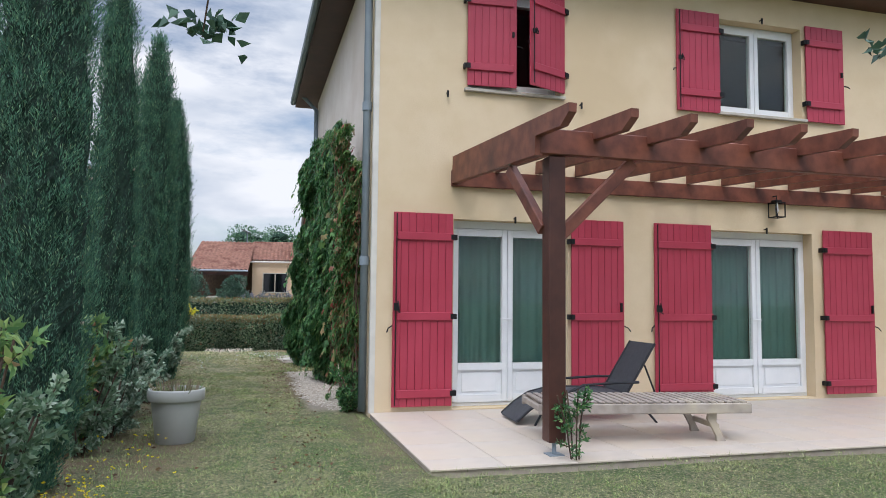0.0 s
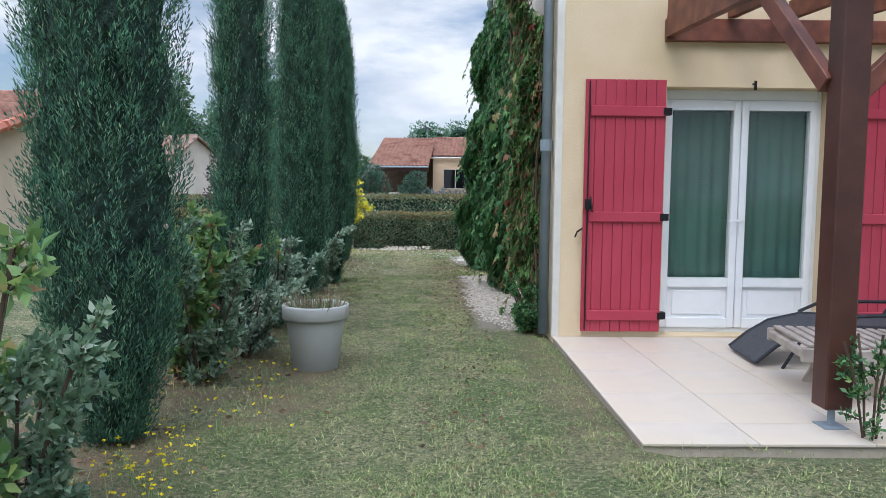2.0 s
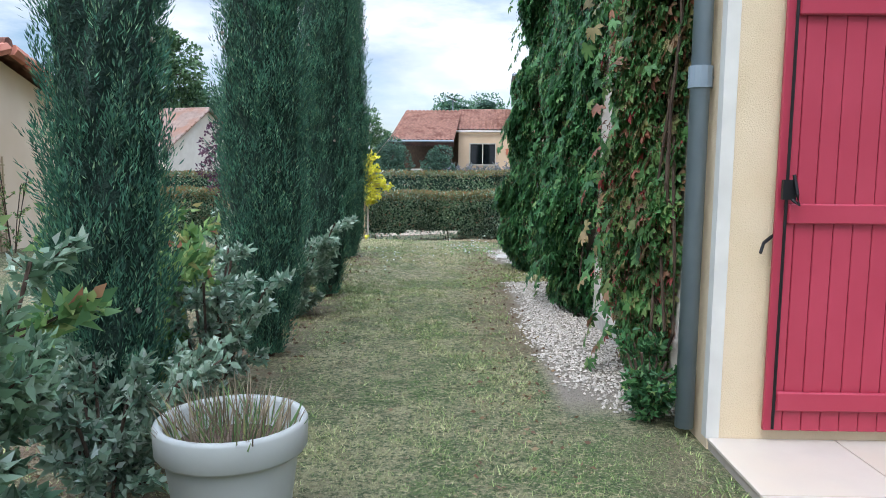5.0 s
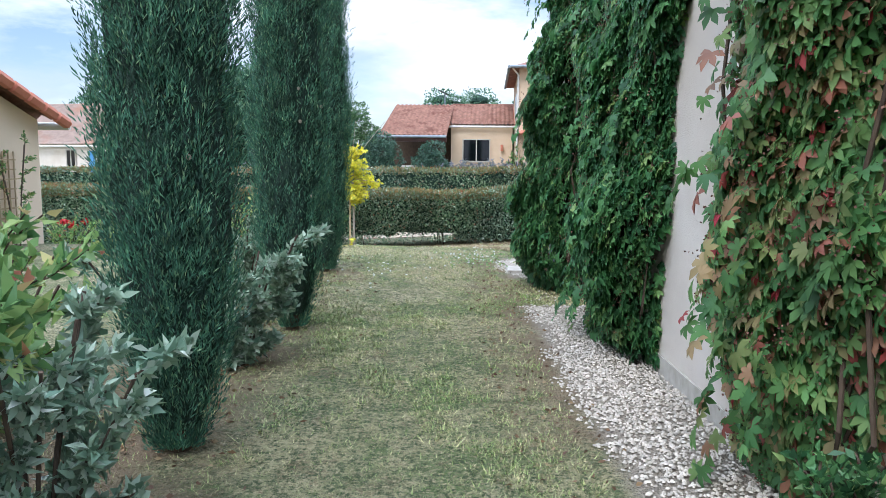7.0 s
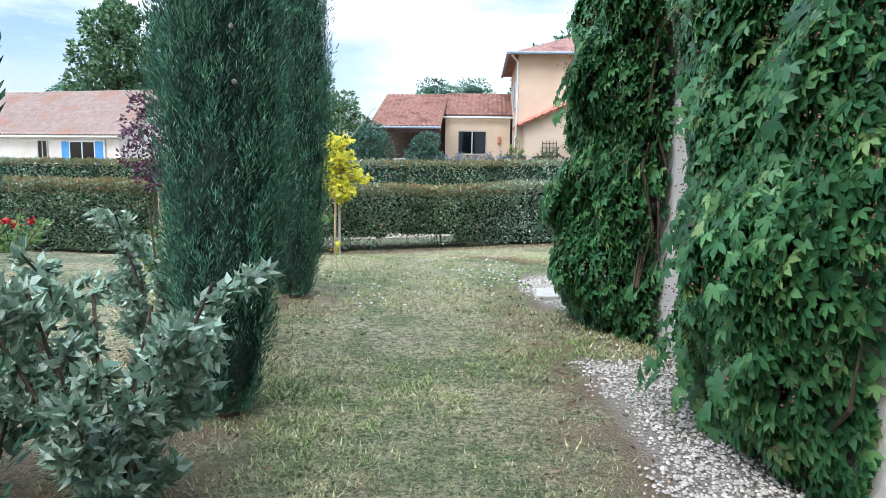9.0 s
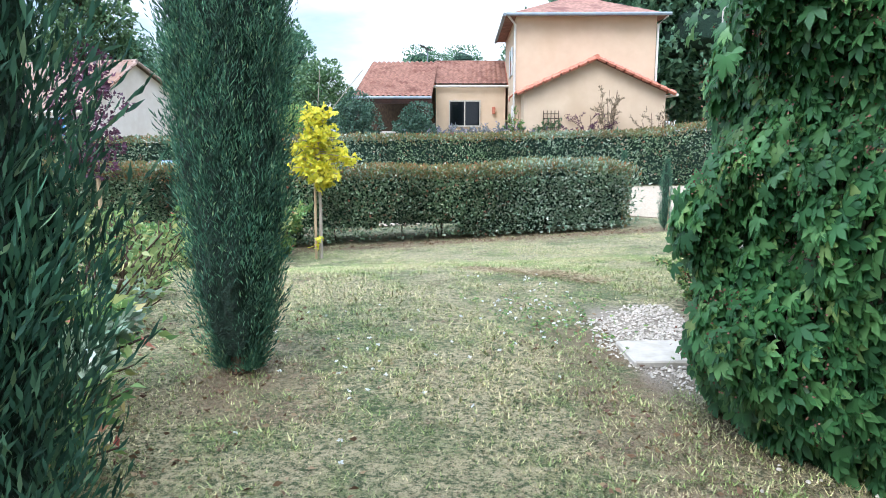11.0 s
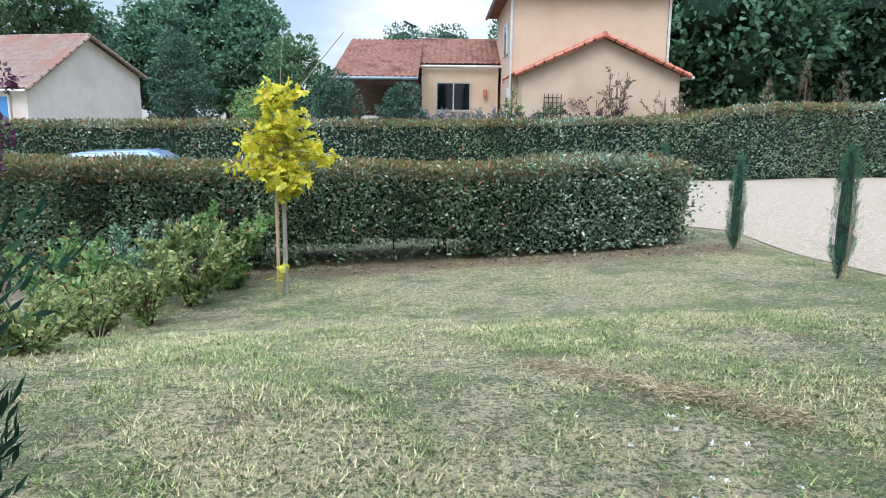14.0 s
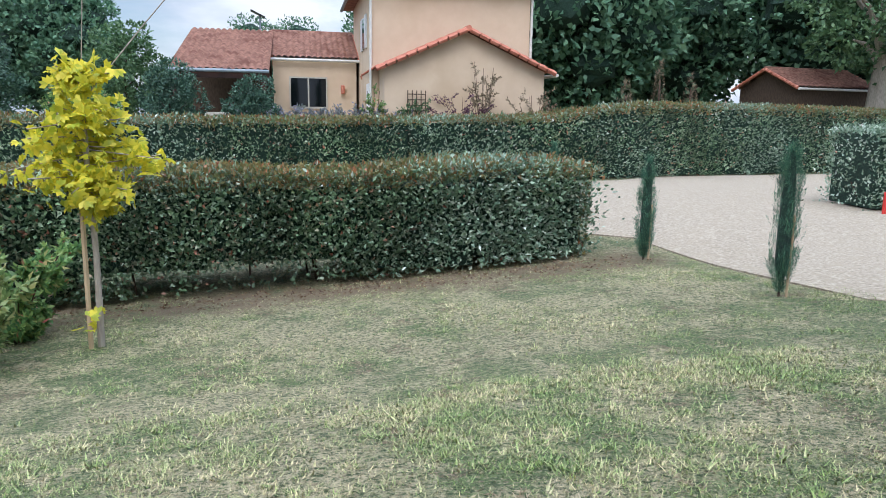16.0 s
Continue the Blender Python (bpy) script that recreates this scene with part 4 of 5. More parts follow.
def cypress(x, y, H, R, n, seed, z0=.28, label="tall narrow dark green cypress beside the lawn"):
    e = base("cypress_tree", (x, y, gh(x, y)), label, "tree", rz=seed * 67)
    co, q = cypress_mesh(seed, H, R, z0, n)
    part("trunk", tube(bmesh.new(), [(0, 0, -.05), (.01, 0, .4), (0, .01, 1.5), (0, 0, H * .9)], .06, 9, [.055, .042, .035, .01]), BARK, e)
    crown = fast("crown", co, quads=q, material=L_CYP, parent=e)
    # Filler column, painted dark as the shade in gaps between the lobes.
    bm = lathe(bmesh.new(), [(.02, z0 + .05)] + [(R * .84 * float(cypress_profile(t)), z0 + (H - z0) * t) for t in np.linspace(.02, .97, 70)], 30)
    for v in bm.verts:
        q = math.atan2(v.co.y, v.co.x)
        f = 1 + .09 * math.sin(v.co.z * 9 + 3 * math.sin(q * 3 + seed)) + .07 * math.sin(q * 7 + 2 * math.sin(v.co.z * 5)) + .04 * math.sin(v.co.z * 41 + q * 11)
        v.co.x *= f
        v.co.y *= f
    part("shade_core", bm, CORE, e, "solid core coloured dark for the shade deep in the foliage")
    rng = np.random.default_rng(seed + 50)
    for k in range(7):
        a, z = rng.uniform(0, 6.28), rng.uniform(.7, 2.6)
        bm = bmesh.new()
        bmesh.ops.create_icosphere(bm, subdivisions=1, radius=.014)
        c = part("cone", bm, BARK_P, e, "small round grey-brown cone")
        c.location = (R * .96 * math.cos(a), R * .96 * math.sin(a), z)
    return e


cypress(-.57, 6.36, 5.2, .33, 100000, 1, .0)
cypress(-.49, 8.62, 4.5, .21, 66000, 2, .06)
cypress(-.36, 10.5, 4.5, .26, 92000, 3, .03)
cypress(-.37, 12.85, 4.3, .26, 84000, 4, .05)
cypress(-.59, 15.55, 4.4, .26, 108000, 5, .03)


def small_cypress(x, y, H, R, seed):
    e = base("young_cypress", (x, y, gh(x, y)), "slim young cypress tied to a thin stake at the drive", "tree")
    co, q = cypress_mesh(seed, H, R * 1.15, .1, 15000, .6, .1)
    fast("crown", co, quads=q, material=L_CYP, parent=e)
    part("trunk", tube(bmesh.new(), [(0, 0, -.03), (.01, 0, .5), (0, 0, H * .9)], .012, 6), BARK, e)
    # Slim filler, again coloured as shade behind the sprays.
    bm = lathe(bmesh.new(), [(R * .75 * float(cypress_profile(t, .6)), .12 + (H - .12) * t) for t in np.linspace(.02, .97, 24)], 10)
    part("shade_core", bm, CORE, e, "solid core coloured dark for the shade deep in the foliage")
    part("stake", tube(bmesh.new(), [(.04, -.05, -.03), (.045, -.05, H * .55)], .012, 6), STAKE, e)


small_cypress(4.67, 24.3, 1.26, .08, 11)
small_cypress(4.7, 22.0, 1.38, .085, 12)
small_cypress(4.75, 27.3, 1.3, .07, 13)


# ---- hedges ----
def along(poly, n, rng):
    P = np.array(poly, float)
    d = np.linalg.norm(np.diff(P, axis=0), axis=1)
    s = rng.uniform(0, d.sum(), n)
    c = np.concatenate([[0], np.cumsum(d)])
    k = np.clip(np.searchsorted(c, s) - 1, 0, len(d) - 1)
    f = ((s - c[k]) / d[k])[:, None]
    pos = P[k] * (1 - f) + P[k + 1] * f
    tan = (P[k + 1] - P[k]) / d[k][:, None]
    return pos, tan, s


def hedge(name, poly, width, ztop, n, leaf, seed, label, gap=0.0, mats=None, ztop_fn=None, silver=(0, 0)):
    """A clipped hedge along the middle line poly: leaves over two sides, top and ends, round a dark core."""
    rng = np.random.default_rng(seed)
    e = base(name, (poly[0][0], poly[0][1], 0), label, "hedge")
    o = np.array([poly[0][0], poly[0][1], 0])
    pos, tan, s = along(poly, n, rng)
    nor = np.stack([tan[:, 1], -tan[:, 0]], 1)
    pos = pos + tan * rng.normal(0, .22, (n, 1))
    zg = gh(pos[:, 0], pos[:, 1])
    zt = np.full(n, ztop) if ztop_fn is None else ztop_fn(pos[:, 0])
    h = zt - zg
    u = rng.uniform(0, 1, n)
    per = 2 * np.mean(h) + width
    side = np.where(u < np.mean(h) * 1.3 / per, 1, np.where(u < (np.mean(h) * 1.3 + width) / per, 0, -1))
    v = rng.uniform(0, 1, n)
    lat = np.where(side == 0, rng.uniform(-.5, .5, n) * width, side * width / 2)
    z = np.where(side == 0, h, gap + v * (h - gap))
    rnd = np.clip((np.abs(lat) / (width / 2) - .7) / .3, 0, 1)
    z -= np.where(side == 0, rnd ** 2 * .12, 0)
    lat *= np.where(side != 0, 1 - .12 * np.clip((z / h - .8) / .2, 0, 1) ** 2 - .1 * np.clip(.3 - z / h, 0, 1), 1)
    q3 = np.stack([s, lat * 2, z], 1)
    bulge = .07 * fbm(q3, 2.2, seed) + .04 * fbm(q3, 6, seed)
    keep = ~((side == 1) & (z < .26) & (fbm(q3, 3.1, seed + 3) > .45))
    if gap:
        keep &= ~((np.abs(pos[:, 0] + .1) < 1.1) & (z < .3) & (rng.uniform(size=n) < .8 + .3 * fbm(q3, 5, 2)))
    lat = lat + np.where(side != 0, side * (bulge + rng.uniform(-.1, .02, n)), 0)
    z = z + np.where(side == 0, bulge + rng.uniform(-.1, .03, n), 0)
    # the two ends
    cap = rng.uniform(size=n) < .035
    P0, P1 = np.array(poly[0], float), np.array(poly[-1], float)
    t0_, t1_ = unit(P0 - np.array(poly[1])), unit(P1 - np.array(poly[-2]))
    first = rng.uniform(size=n) < .5
    ce, te = np.where(first[:, None], P0, P1), np.where(first[:, None], t0_, t1_)
    cl_ = rng.uniform(-.5, .5, n) * width
    round_ = (1 - (2 * np.abs(cl_) / width) ** 2) * .25
    capxy = ce + te * (round_ + rng.uniform(-.12, .06, n))[:, None]
    pos = np.where(cap[:, None], capxy, pos)
    nor = np.where(cap[:, None], np.stack([te[:, 1], -te[:, 0]], 1), nor)
    lat = np.where(cap, cl_, lat)
    z = np.where(cap, .05 + v * (h - .05), z)
    P = np.stack([pos[:, 0] + nor[:, 0] * lat, pos[:, 1] + nor[:, 1] * lat, zg + z], 1) - o
    out = np.stack([nor[:, 0] * side, nor[:, 1] * side, np.where(side == 0, 1., .35)], 1) + rng.normal(0, .55, (n, 3))
    for mk, mtl in (("leaves", mats[0]), ("grey_leaves", mats[1]), ("new_growth", mats[2])):
        patch = fbm(q3, .55, seed + 9) + .35 * rng.normal(size=n) - silver[0] + silver[1] * np.clip(1.3 - np.abs(pos[:, 0] - 2.8), 0, 1)
        if mk == "new_growth":
            sel = keep & ((side == 0) | (z > h * .86)) & (rng.uniform(size=n) < .8) & (patch < .7)
        elif mk == "grey_leaves":
            sel = keep & (patch > .42)
        else:
            sel = keep & (patch <= .42) & ~((side == 0) & (rng.uniform(size=n) < .75))
        lf = leaves(mk, rng, P[sel], out[sel], leaf, leaf * .5, mtl, e)
        tagged(lf, kind="stuff")
    # filler core, its dark colour painted in for the hedge's inner shade, and stems
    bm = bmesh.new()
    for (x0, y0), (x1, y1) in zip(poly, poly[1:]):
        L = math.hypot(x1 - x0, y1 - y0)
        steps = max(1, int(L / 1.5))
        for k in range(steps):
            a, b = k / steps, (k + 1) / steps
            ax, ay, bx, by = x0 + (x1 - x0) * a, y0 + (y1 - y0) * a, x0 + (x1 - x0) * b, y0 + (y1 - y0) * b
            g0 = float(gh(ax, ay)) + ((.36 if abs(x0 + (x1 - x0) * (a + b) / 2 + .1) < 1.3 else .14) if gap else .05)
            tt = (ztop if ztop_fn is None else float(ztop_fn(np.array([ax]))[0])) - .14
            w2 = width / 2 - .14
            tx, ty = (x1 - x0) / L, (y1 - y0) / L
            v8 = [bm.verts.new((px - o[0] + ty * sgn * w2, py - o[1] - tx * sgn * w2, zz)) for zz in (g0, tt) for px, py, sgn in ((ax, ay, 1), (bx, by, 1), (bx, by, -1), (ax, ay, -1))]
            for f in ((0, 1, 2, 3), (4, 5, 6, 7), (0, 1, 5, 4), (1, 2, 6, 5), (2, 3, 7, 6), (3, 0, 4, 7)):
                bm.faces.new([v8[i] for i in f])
    part("shade_core", bm, CORE, e, "solid core coloured dark for the shade deep in the foliage")
    bm = bmesh.new()
    pos, tan, s = along(poly, int(sum(math.dist(a, b) for a, b in zip(poly, poly[1:])) * 3), rng)
    for x, y in pos:
        g = float(gh(x, y))
        x, y = x - o[0] + rng.uniform(-.3, .3), y - o[1] + rng.uniform(-.45, .2)
        tube(bm, [(x, y, g - .02), (x + rng.uniform(-.1, .1), y, g + .25), (x + rng.uniform(-.25, .25), y + rng.uniform(-.2, .2), g + .5)], .012, 5)
    tagged(part("woody_base", bm, BARK, e), kind="stuff")
    return e


HM = (L_HEDGE, L_GREY, L_HTOP)
hedge("hedge", [(-15, 27.2), (-8, 26.2), (-3.5, 25.3), (2.6, 25.2), (4.0, 25.45)], 1.3, .68, 120000, .072, 21, "clipped mixed laurel hedge at the edge of the lawn", .06, HM, lambda x: np.interp(x, [1.4, 2.2, 4, 4.4], [.68, .79, .79, .72]), (.25, .62))
hedge("hedge", [(-30, 36), (-8, 35.2), (4, 35.6), (11, 37), (14.5, 38.4), (21, 40), (34, 44)], 1.5, 1.3, 105000, .105, 22, "long tall mixed hedge across the gravel drive", .0, HM,
      lambda x: np.interp(x, [-10, 2, 8, 12, 18], [1.15, 1.3, 1.45, 1.9, 1.95]), (-.3, 0))
hedge("hedge", [(11.6, 28.2), (16, 27.2), (22, 25.5)], 1.7, 1.3, 30000, .08, 23, "clipped grey-green hedge beyond the gravel drive", .0, (L_GREY, L_HEDGE, L_GREY))


# ---- creeper on the side wall ----
def creeper(y0, y1, z1, depth, n, seed, material, label, foot=1.25, lean=.75):
    rng = np.random.default_rng(seed)
    e = base("wall_creeper", (WX, (y0 + y1) / 2, 0.05), label, "climbing plant")
    my, hw = (y0 + y1) / 2, (y1 - y0) / 2
    v = rng.uniform(-1, 1, n)
    z = rng.uniform(0, 1, n) ** .9 * z1
    q3 = np.stack([v * hw, z, np.zeros(n)], 1)
    edge = 1 + .14 * fbm(q3 * [0, 1, 0], 2.2, seed)
    y = v * hw * edge * (.71 + .41 * z / z1)
    topcut = z1 * (1 - .14 * np.abs(v) ** 2 + .05 * np.sin(v * 9 + seed))
    keep = z < topcut
    d = depth * (1 - v ** 4 * .8) * (.55 + .3 * fbm(q3, 1.5, seed) + .22 * fbm(q3, 4, seed + 1) + .2 * np.sin(z * 2.2) ** 2) * (foot - lean * z / z1) * np.clip(.6 + z, 0, 1)
    d = np.clip(d, .04, None) * (1 - .0 * z) - np.abs(rng.normal(0, .05, n))
    p = np.stack([-np.clip(d, .02, None), y, z + .02], 1)[keep]
    sh = []
    for k in range(int(16 + 8 * hw)):
        b0 = p[rng.integers(0, len(p))]
        v0 = np.array([-rng.uniform(.3, .9), rng.normal(0, .5), rng.uniform(-.2, .6)])
        for s_ in np.linspace(0, 1, 14):
            sh.append(b0 + v0 * s_ * .34 + np.array([0, 0, -.38 * s_ * s_]) + rng.normal(0, .012, 3))
    p = np.concatenate([p, np.array(sh)])
    p[:, 2] = np.maximum(p[:, 2], .03)
    n2 = len(p)
    # five leaflets round each leaf stalk
    dn = np.stack([-np.abs(rng.normal(.5, .3, n2)), rng.normal(0, .5, n2), rng.normal(-.35, .35, n2)], 1)
    dn = unit(dn)
    nrm = unit(np.stack([-np.ones(n2), rng.normal(0, .35, n2), rng.uniform(0, .8, n2)], 1))
    t = unit(np.cross(nrm, dn))
    dn = np.cross(t, nrm)
    P, Wy, Ln = [], [], []
    size = rng.uniform(.05, .095, n2)
    for k, ang in enumerate((-1.9, -.95, 0, .95, 1.9)):
        a = ang * .78
        P.append(p)
        Wy.append(dn * math.cos(a) + t * math.sin(a))
        Ln.append(size * (1 - .12 * abs(ang)))
    P, Wy, Ln = np.concatenate(P), np.concatenate(Wy), np.concatenate(Ln)
    N5 = np.tile(nrm, (5, 1))
    side = unit(np.cross(Wy, N5))
    ln = Ln[:, None]
    low, high, tip = P + Wy * ln * .32 + N5 * ln * .05, P + Wy * ln * .68 + N5 * ln * .03, P + Wy * ln - N5 * ln * .16
    ring = np.stack([low + side * ln * .15, high + side * ln * .2, tip, high - side * ln * .2, low - side * ln * .15], 1).reshape(5, n2, 5, 3)
    co = np.concatenate([p[:, None], ring.transpose(1, 0, 2, 3).reshape(n2, 25, 3)], 1).reshape(-1, 3)
    o26 = (np.arange(n2) * 26)[:, None]
    q = np.concatenate([o26 + [0, *range(1 + 5 * k, 6 + 5 * k)] for k in range(5)])
    tagged(fast("foliage", co, quads=q, material=material, parent=e), kind="stuff")
    bm = bmesh.new()
    for k in range(26):
        y = rng.uniform(-hw, hw) * .8
        pts = [(-.02, y * .5, 0)]
        zz = 0
        while zz < z1 * .8:
            zz += .4
            y += rng.uniform(-.12, .12)
            pts.append((-.03 - depth * .25 * rng.uniform(0, 1), max(-hw, min(hw, y)), zz))
        tube(bm, pts, .009, 5)
    tagged(part("woody_base", bm, BARK, e), kind="stuff")
    m = 420
    yy, zz = rng.uniform(-hw, hw, m) * .9, rng.uniform(.2, 1, m) * z1 * .9
    b0 = p[rng.integers(0, n2, m)] - [.03, 0, 0]
    k = np.repeat(b0, 14, 0) + rng.normal(0, .03, (m * 14, 3))
    tagged(leaves("berry", rng, k, rng.normal(size=k.shape), .012, .01, L_BERRY, e, 0), kind="stuff")
    return e


L_BERRY = leafmat("berry_stalks", [(0, "5a3a34"), (1, "8a6050")], 0.7, 0.1)
creeper(9.42, 10.75, 3.4, .33, 7600, 31, L_VINER, "dense creeper turning red, climbing the side wall near the corner", .66, -.55)
creeper(11.5, 13.75, 4.0, .5, 13000, 32, L_VINE, "dense green creeper covering the side wall up to the eaves")
creeper(13.95, 15.5, 4.3, .66, 12000, 33, L_VINE, "dense green creeper hanging over the back of the side wall", 1.5, 1.0)


# ---- shrubs ----
def shrub(x, y, h, r, n, leaf, material, seed, label, name="garden_shrub", stems=9, lean=(0, 0)):
    rng = np.random.default_rng(seed)
    e = base(name, (x, y, gh(x, y)), label, "shrub")
    bm = bmesh.new()
    P, D = [], []
    m = max(1, n // (stems * 6))
    for k in range(stems):
        a = k * math.tau / stems + rng.uniform(-.3, .3)
        rr, hh = r * rng.uniform(.45, 1), h * rng.uniform(.65, 1)
        pts = [Vector((.03 * math.cos(a), .03 * math.sin(a), -.02)), Vector((rr * .5 * math.cos(a), rr * .5 * math.sin(a), hh * .5)), Vector((rr * math.cos(a) + lean[0], rr * math.sin(a) + lean[1], hh))]
        tube(bm, pts, .007, 5)
        for j in range(6):
            f = rng.uniform(.06, 1)
            q = pts[0].lerp(pts[1], min(1, f * 2)) if f < .5 else pts[1].lerp(pts[2], f * 2 - 1)
            d = Vector((math.cos(a) * .6 + rng.normal(0, .5), math.sin(a) * .6 + rng.normal(0, .5), rng.uniform(.3, 1))).normalized()
            L = r * rng.uniform(.3, .7)
            tube(bm, [q, q + d * L], .004, 4)
            t = rng.uniform(0, 1, m)
            P.append(np.array(q) + np.array(d) * t[:, None] * L + rng.normal(0, .012, (m, 3)))
            D.append(np.array(d) * .6 + rng.normal(0, .6, (m, 3)))
    tagged(part("woody_base", bm, BARK, e), kind="stuff")
    leaves("foliage", rng, np.concatenate(P), np.concatenate(D), leaf, leaf * .48, material, e)
    return e


G = "leafy shrub with grey-green leaves in the planted border"
S = "sparse broad-leaved shrub with reddish tips in the planted border"
P = "bushy shrub with pale green leaves in the planted border"
for k, (x, y, h, r, n, lf, mt, lb) in enumerate([
    (-.52, 5.08, 1.45, .26, 1100, .085, L_SHRUB, S), (-.46, 5.3, .72, .34, 4400, .055, L_DGREY, G), (-.48, 7.5, 1.0, .36, 4600, .06, L_DGREY, G),
    (-.66, 7.6, 1.22, .4, 2300, .09, L_SHRUB, S), (-.4, 8.3, .64, .34, 4200, .055, L_GREY, G), (-.42, 9.5, .92, .32, 4800, .055, L_GREY, G),
    (-.72, 9.3, 1.08, .4, 1900, .085, L_SHRUB, S), (-1.25, 9.9, .8, .4, 1800, .06, L_GREY, G), (-1.35, 10.6, 1.0, .5, 1500, .085, L_SHRUB, S),
    (-.5, 11.85, .9, .42, 6600, .06, L_GREY, G), (-1.05, 12.0, .85, .4, 2600, .06, L_GREY, G), (-.95, 13.6, .95, .4, 4200, .06, L_GREY, G),
    (-1.0, 14.35, .85, .42, 1300, .06, L_SHRUB, S), (-1.15, 14.95, .78, .4, 520, .055, L_PALE, P), (-1.5, 16.3, .55, .4, 500, .055, L_PALE, P),
    (-1.3, 15.1, .6, .4, 1200, .055, L_GREY, G), (-1.7, 17.3, .6, .35, 500, .07, L_SHRUB, S), (-2.35, 18.2, .45, .35, 1500, .06, L_PALE, P),
    (-2.3, 19.5, .4, .34, 1300, .055, L_PALE, P), (-2.35, 20.6, .45, .36, 1500, .055, L_PALE, P), (-2.3, 21.6, .6, .4, 2000, .06, L_PALE, P),
    (-2.15, 22.5, .8, .48, 3200, .075, L_PALE, P), (-2.0, 23.5, .9, .5, 3600, .085, L_SHRUB, S), (-2.9, 22.9, .85, .5, 2400, .08, L_DGREY, G), (-2.95, 21.5, .75, .45, 2000, .07, L_SHRUB, S), (-3.9, 24.0, .6, .35, 700, .1, L_SHRUB, S)]):
    shrub(x, y, h, r, n, lf, mt, 100 + k, lb)
shrub(2.42, 16.85, .42, .24, 3600, .032, L_SHRUB, 140, "low reddish green shrub at the back corner of the house")
shrub(1.95, 9.32, .4, .2, 1500, .045, L_VINE, 141, "low creeper shoots at the foot of the downpipe")
shrub(3.36, 6.35, .58, .15, 620, .038, L_VINE, 142, "small climbing plant with pale leaves at the pergola post", stems=4)


# ---- small trees ----
def yellow_maple():
    x, y = -1.22, 22.95
    rng = np.random.default_rng(61)
    e = base("young_maple", (x, y, gh(x, y)), "young maple with bright yellow leaves tied to a stake", "tree")
    bm = tube(bmesh.new(), [(0, 0, -.05), (.01, 0, .8), (-.01, 0, 1.6), (0, 0, 2.3)], .025, 8, [.03, .025, .022, .006])
    part("trunk", bm, BARK_P, e)
    part("stake", tube(bmesh.new(), [(-.07, -.05, -.05), (-.06, -.05, 1.45)], .022, 6), STAKE, e)
    bm = bmesh.new()
    P = []
    for k in range(52):
        a, z = k * 2.4, 1.2 + 1.1 * rng.uniform(0, 1) ** 1.1
        L = .56 * np.interp(z, [1.2, 1.35, 1.62, 1.95, 2.3], [.4, .8, 1.05, .7, .3]) * rng.uniform(.55, 1.1)
        d = np.array([math.cos(a), math.sin(a), rng.uniform(-.25, .35)])
        p0 = np.array([0, 0, z - .05])
        tube(bm, [tuple(p0), tuple(p0 + d * L)], .005, 4)
        t = rng.uniform(.2, 1.05, 17)
        P.append(p0 + d * t[:, None] * L + rng.normal(0, .05, (17, 3)))
    P.append(np.array([-.06, -.1, .28]) + rng.normal(0, .06, (9, 3)))
    part("branches", bm, BARK_P, e)
    P = np.concatenate(P)
    n = len(P)
    nr = unit(rng.normal(size=(n, 3)) + [0, -.3, .9])
    d0 = unit(np.cross(nr, rng.normal(size=(n, 3))))
    t0 = np.cross(nr, d0)
    cos = []
    ps, ds = [], []
    for ang in (-1.3, -.65, 0, .65, 1.3):
        ps.append(P)
        ds.append(d0 * math.cos(ang) + t0 * math.sin(ang))
    ps, ds = np.concatenate(ps), np.concatenate(ds)
    N5 = np.tile(nr, (5, 1))
    sd = np.cross(ds, N5)
    ln = np.tile(rng.uniform(.05, .085, n), 5)[:, None]
    co = np.stack([ps, ps + ds * ln * .6 + sd * ln * .28, ps + ds * ln - N5 * ln * .2, ps + ds * ln * .6 - sd * ln * .28], 1).reshape(-1, 3)
    fast("crown", co, quads=np.arange(len(co)).reshape(-1, 4), material=L_YEL, parent=e)
    bm = tube(bmesh.new(), [(0, 0, 2.28), (.05, 0, 2.9)], .005, 4)
    tube(bm, [(.05, 0, 2.1), (.45, 0, 2.6), (.7, 0, 2.9)], .005, 4)
    part("bare_twigs", bm, BARK_P, e)


yellow_maple()


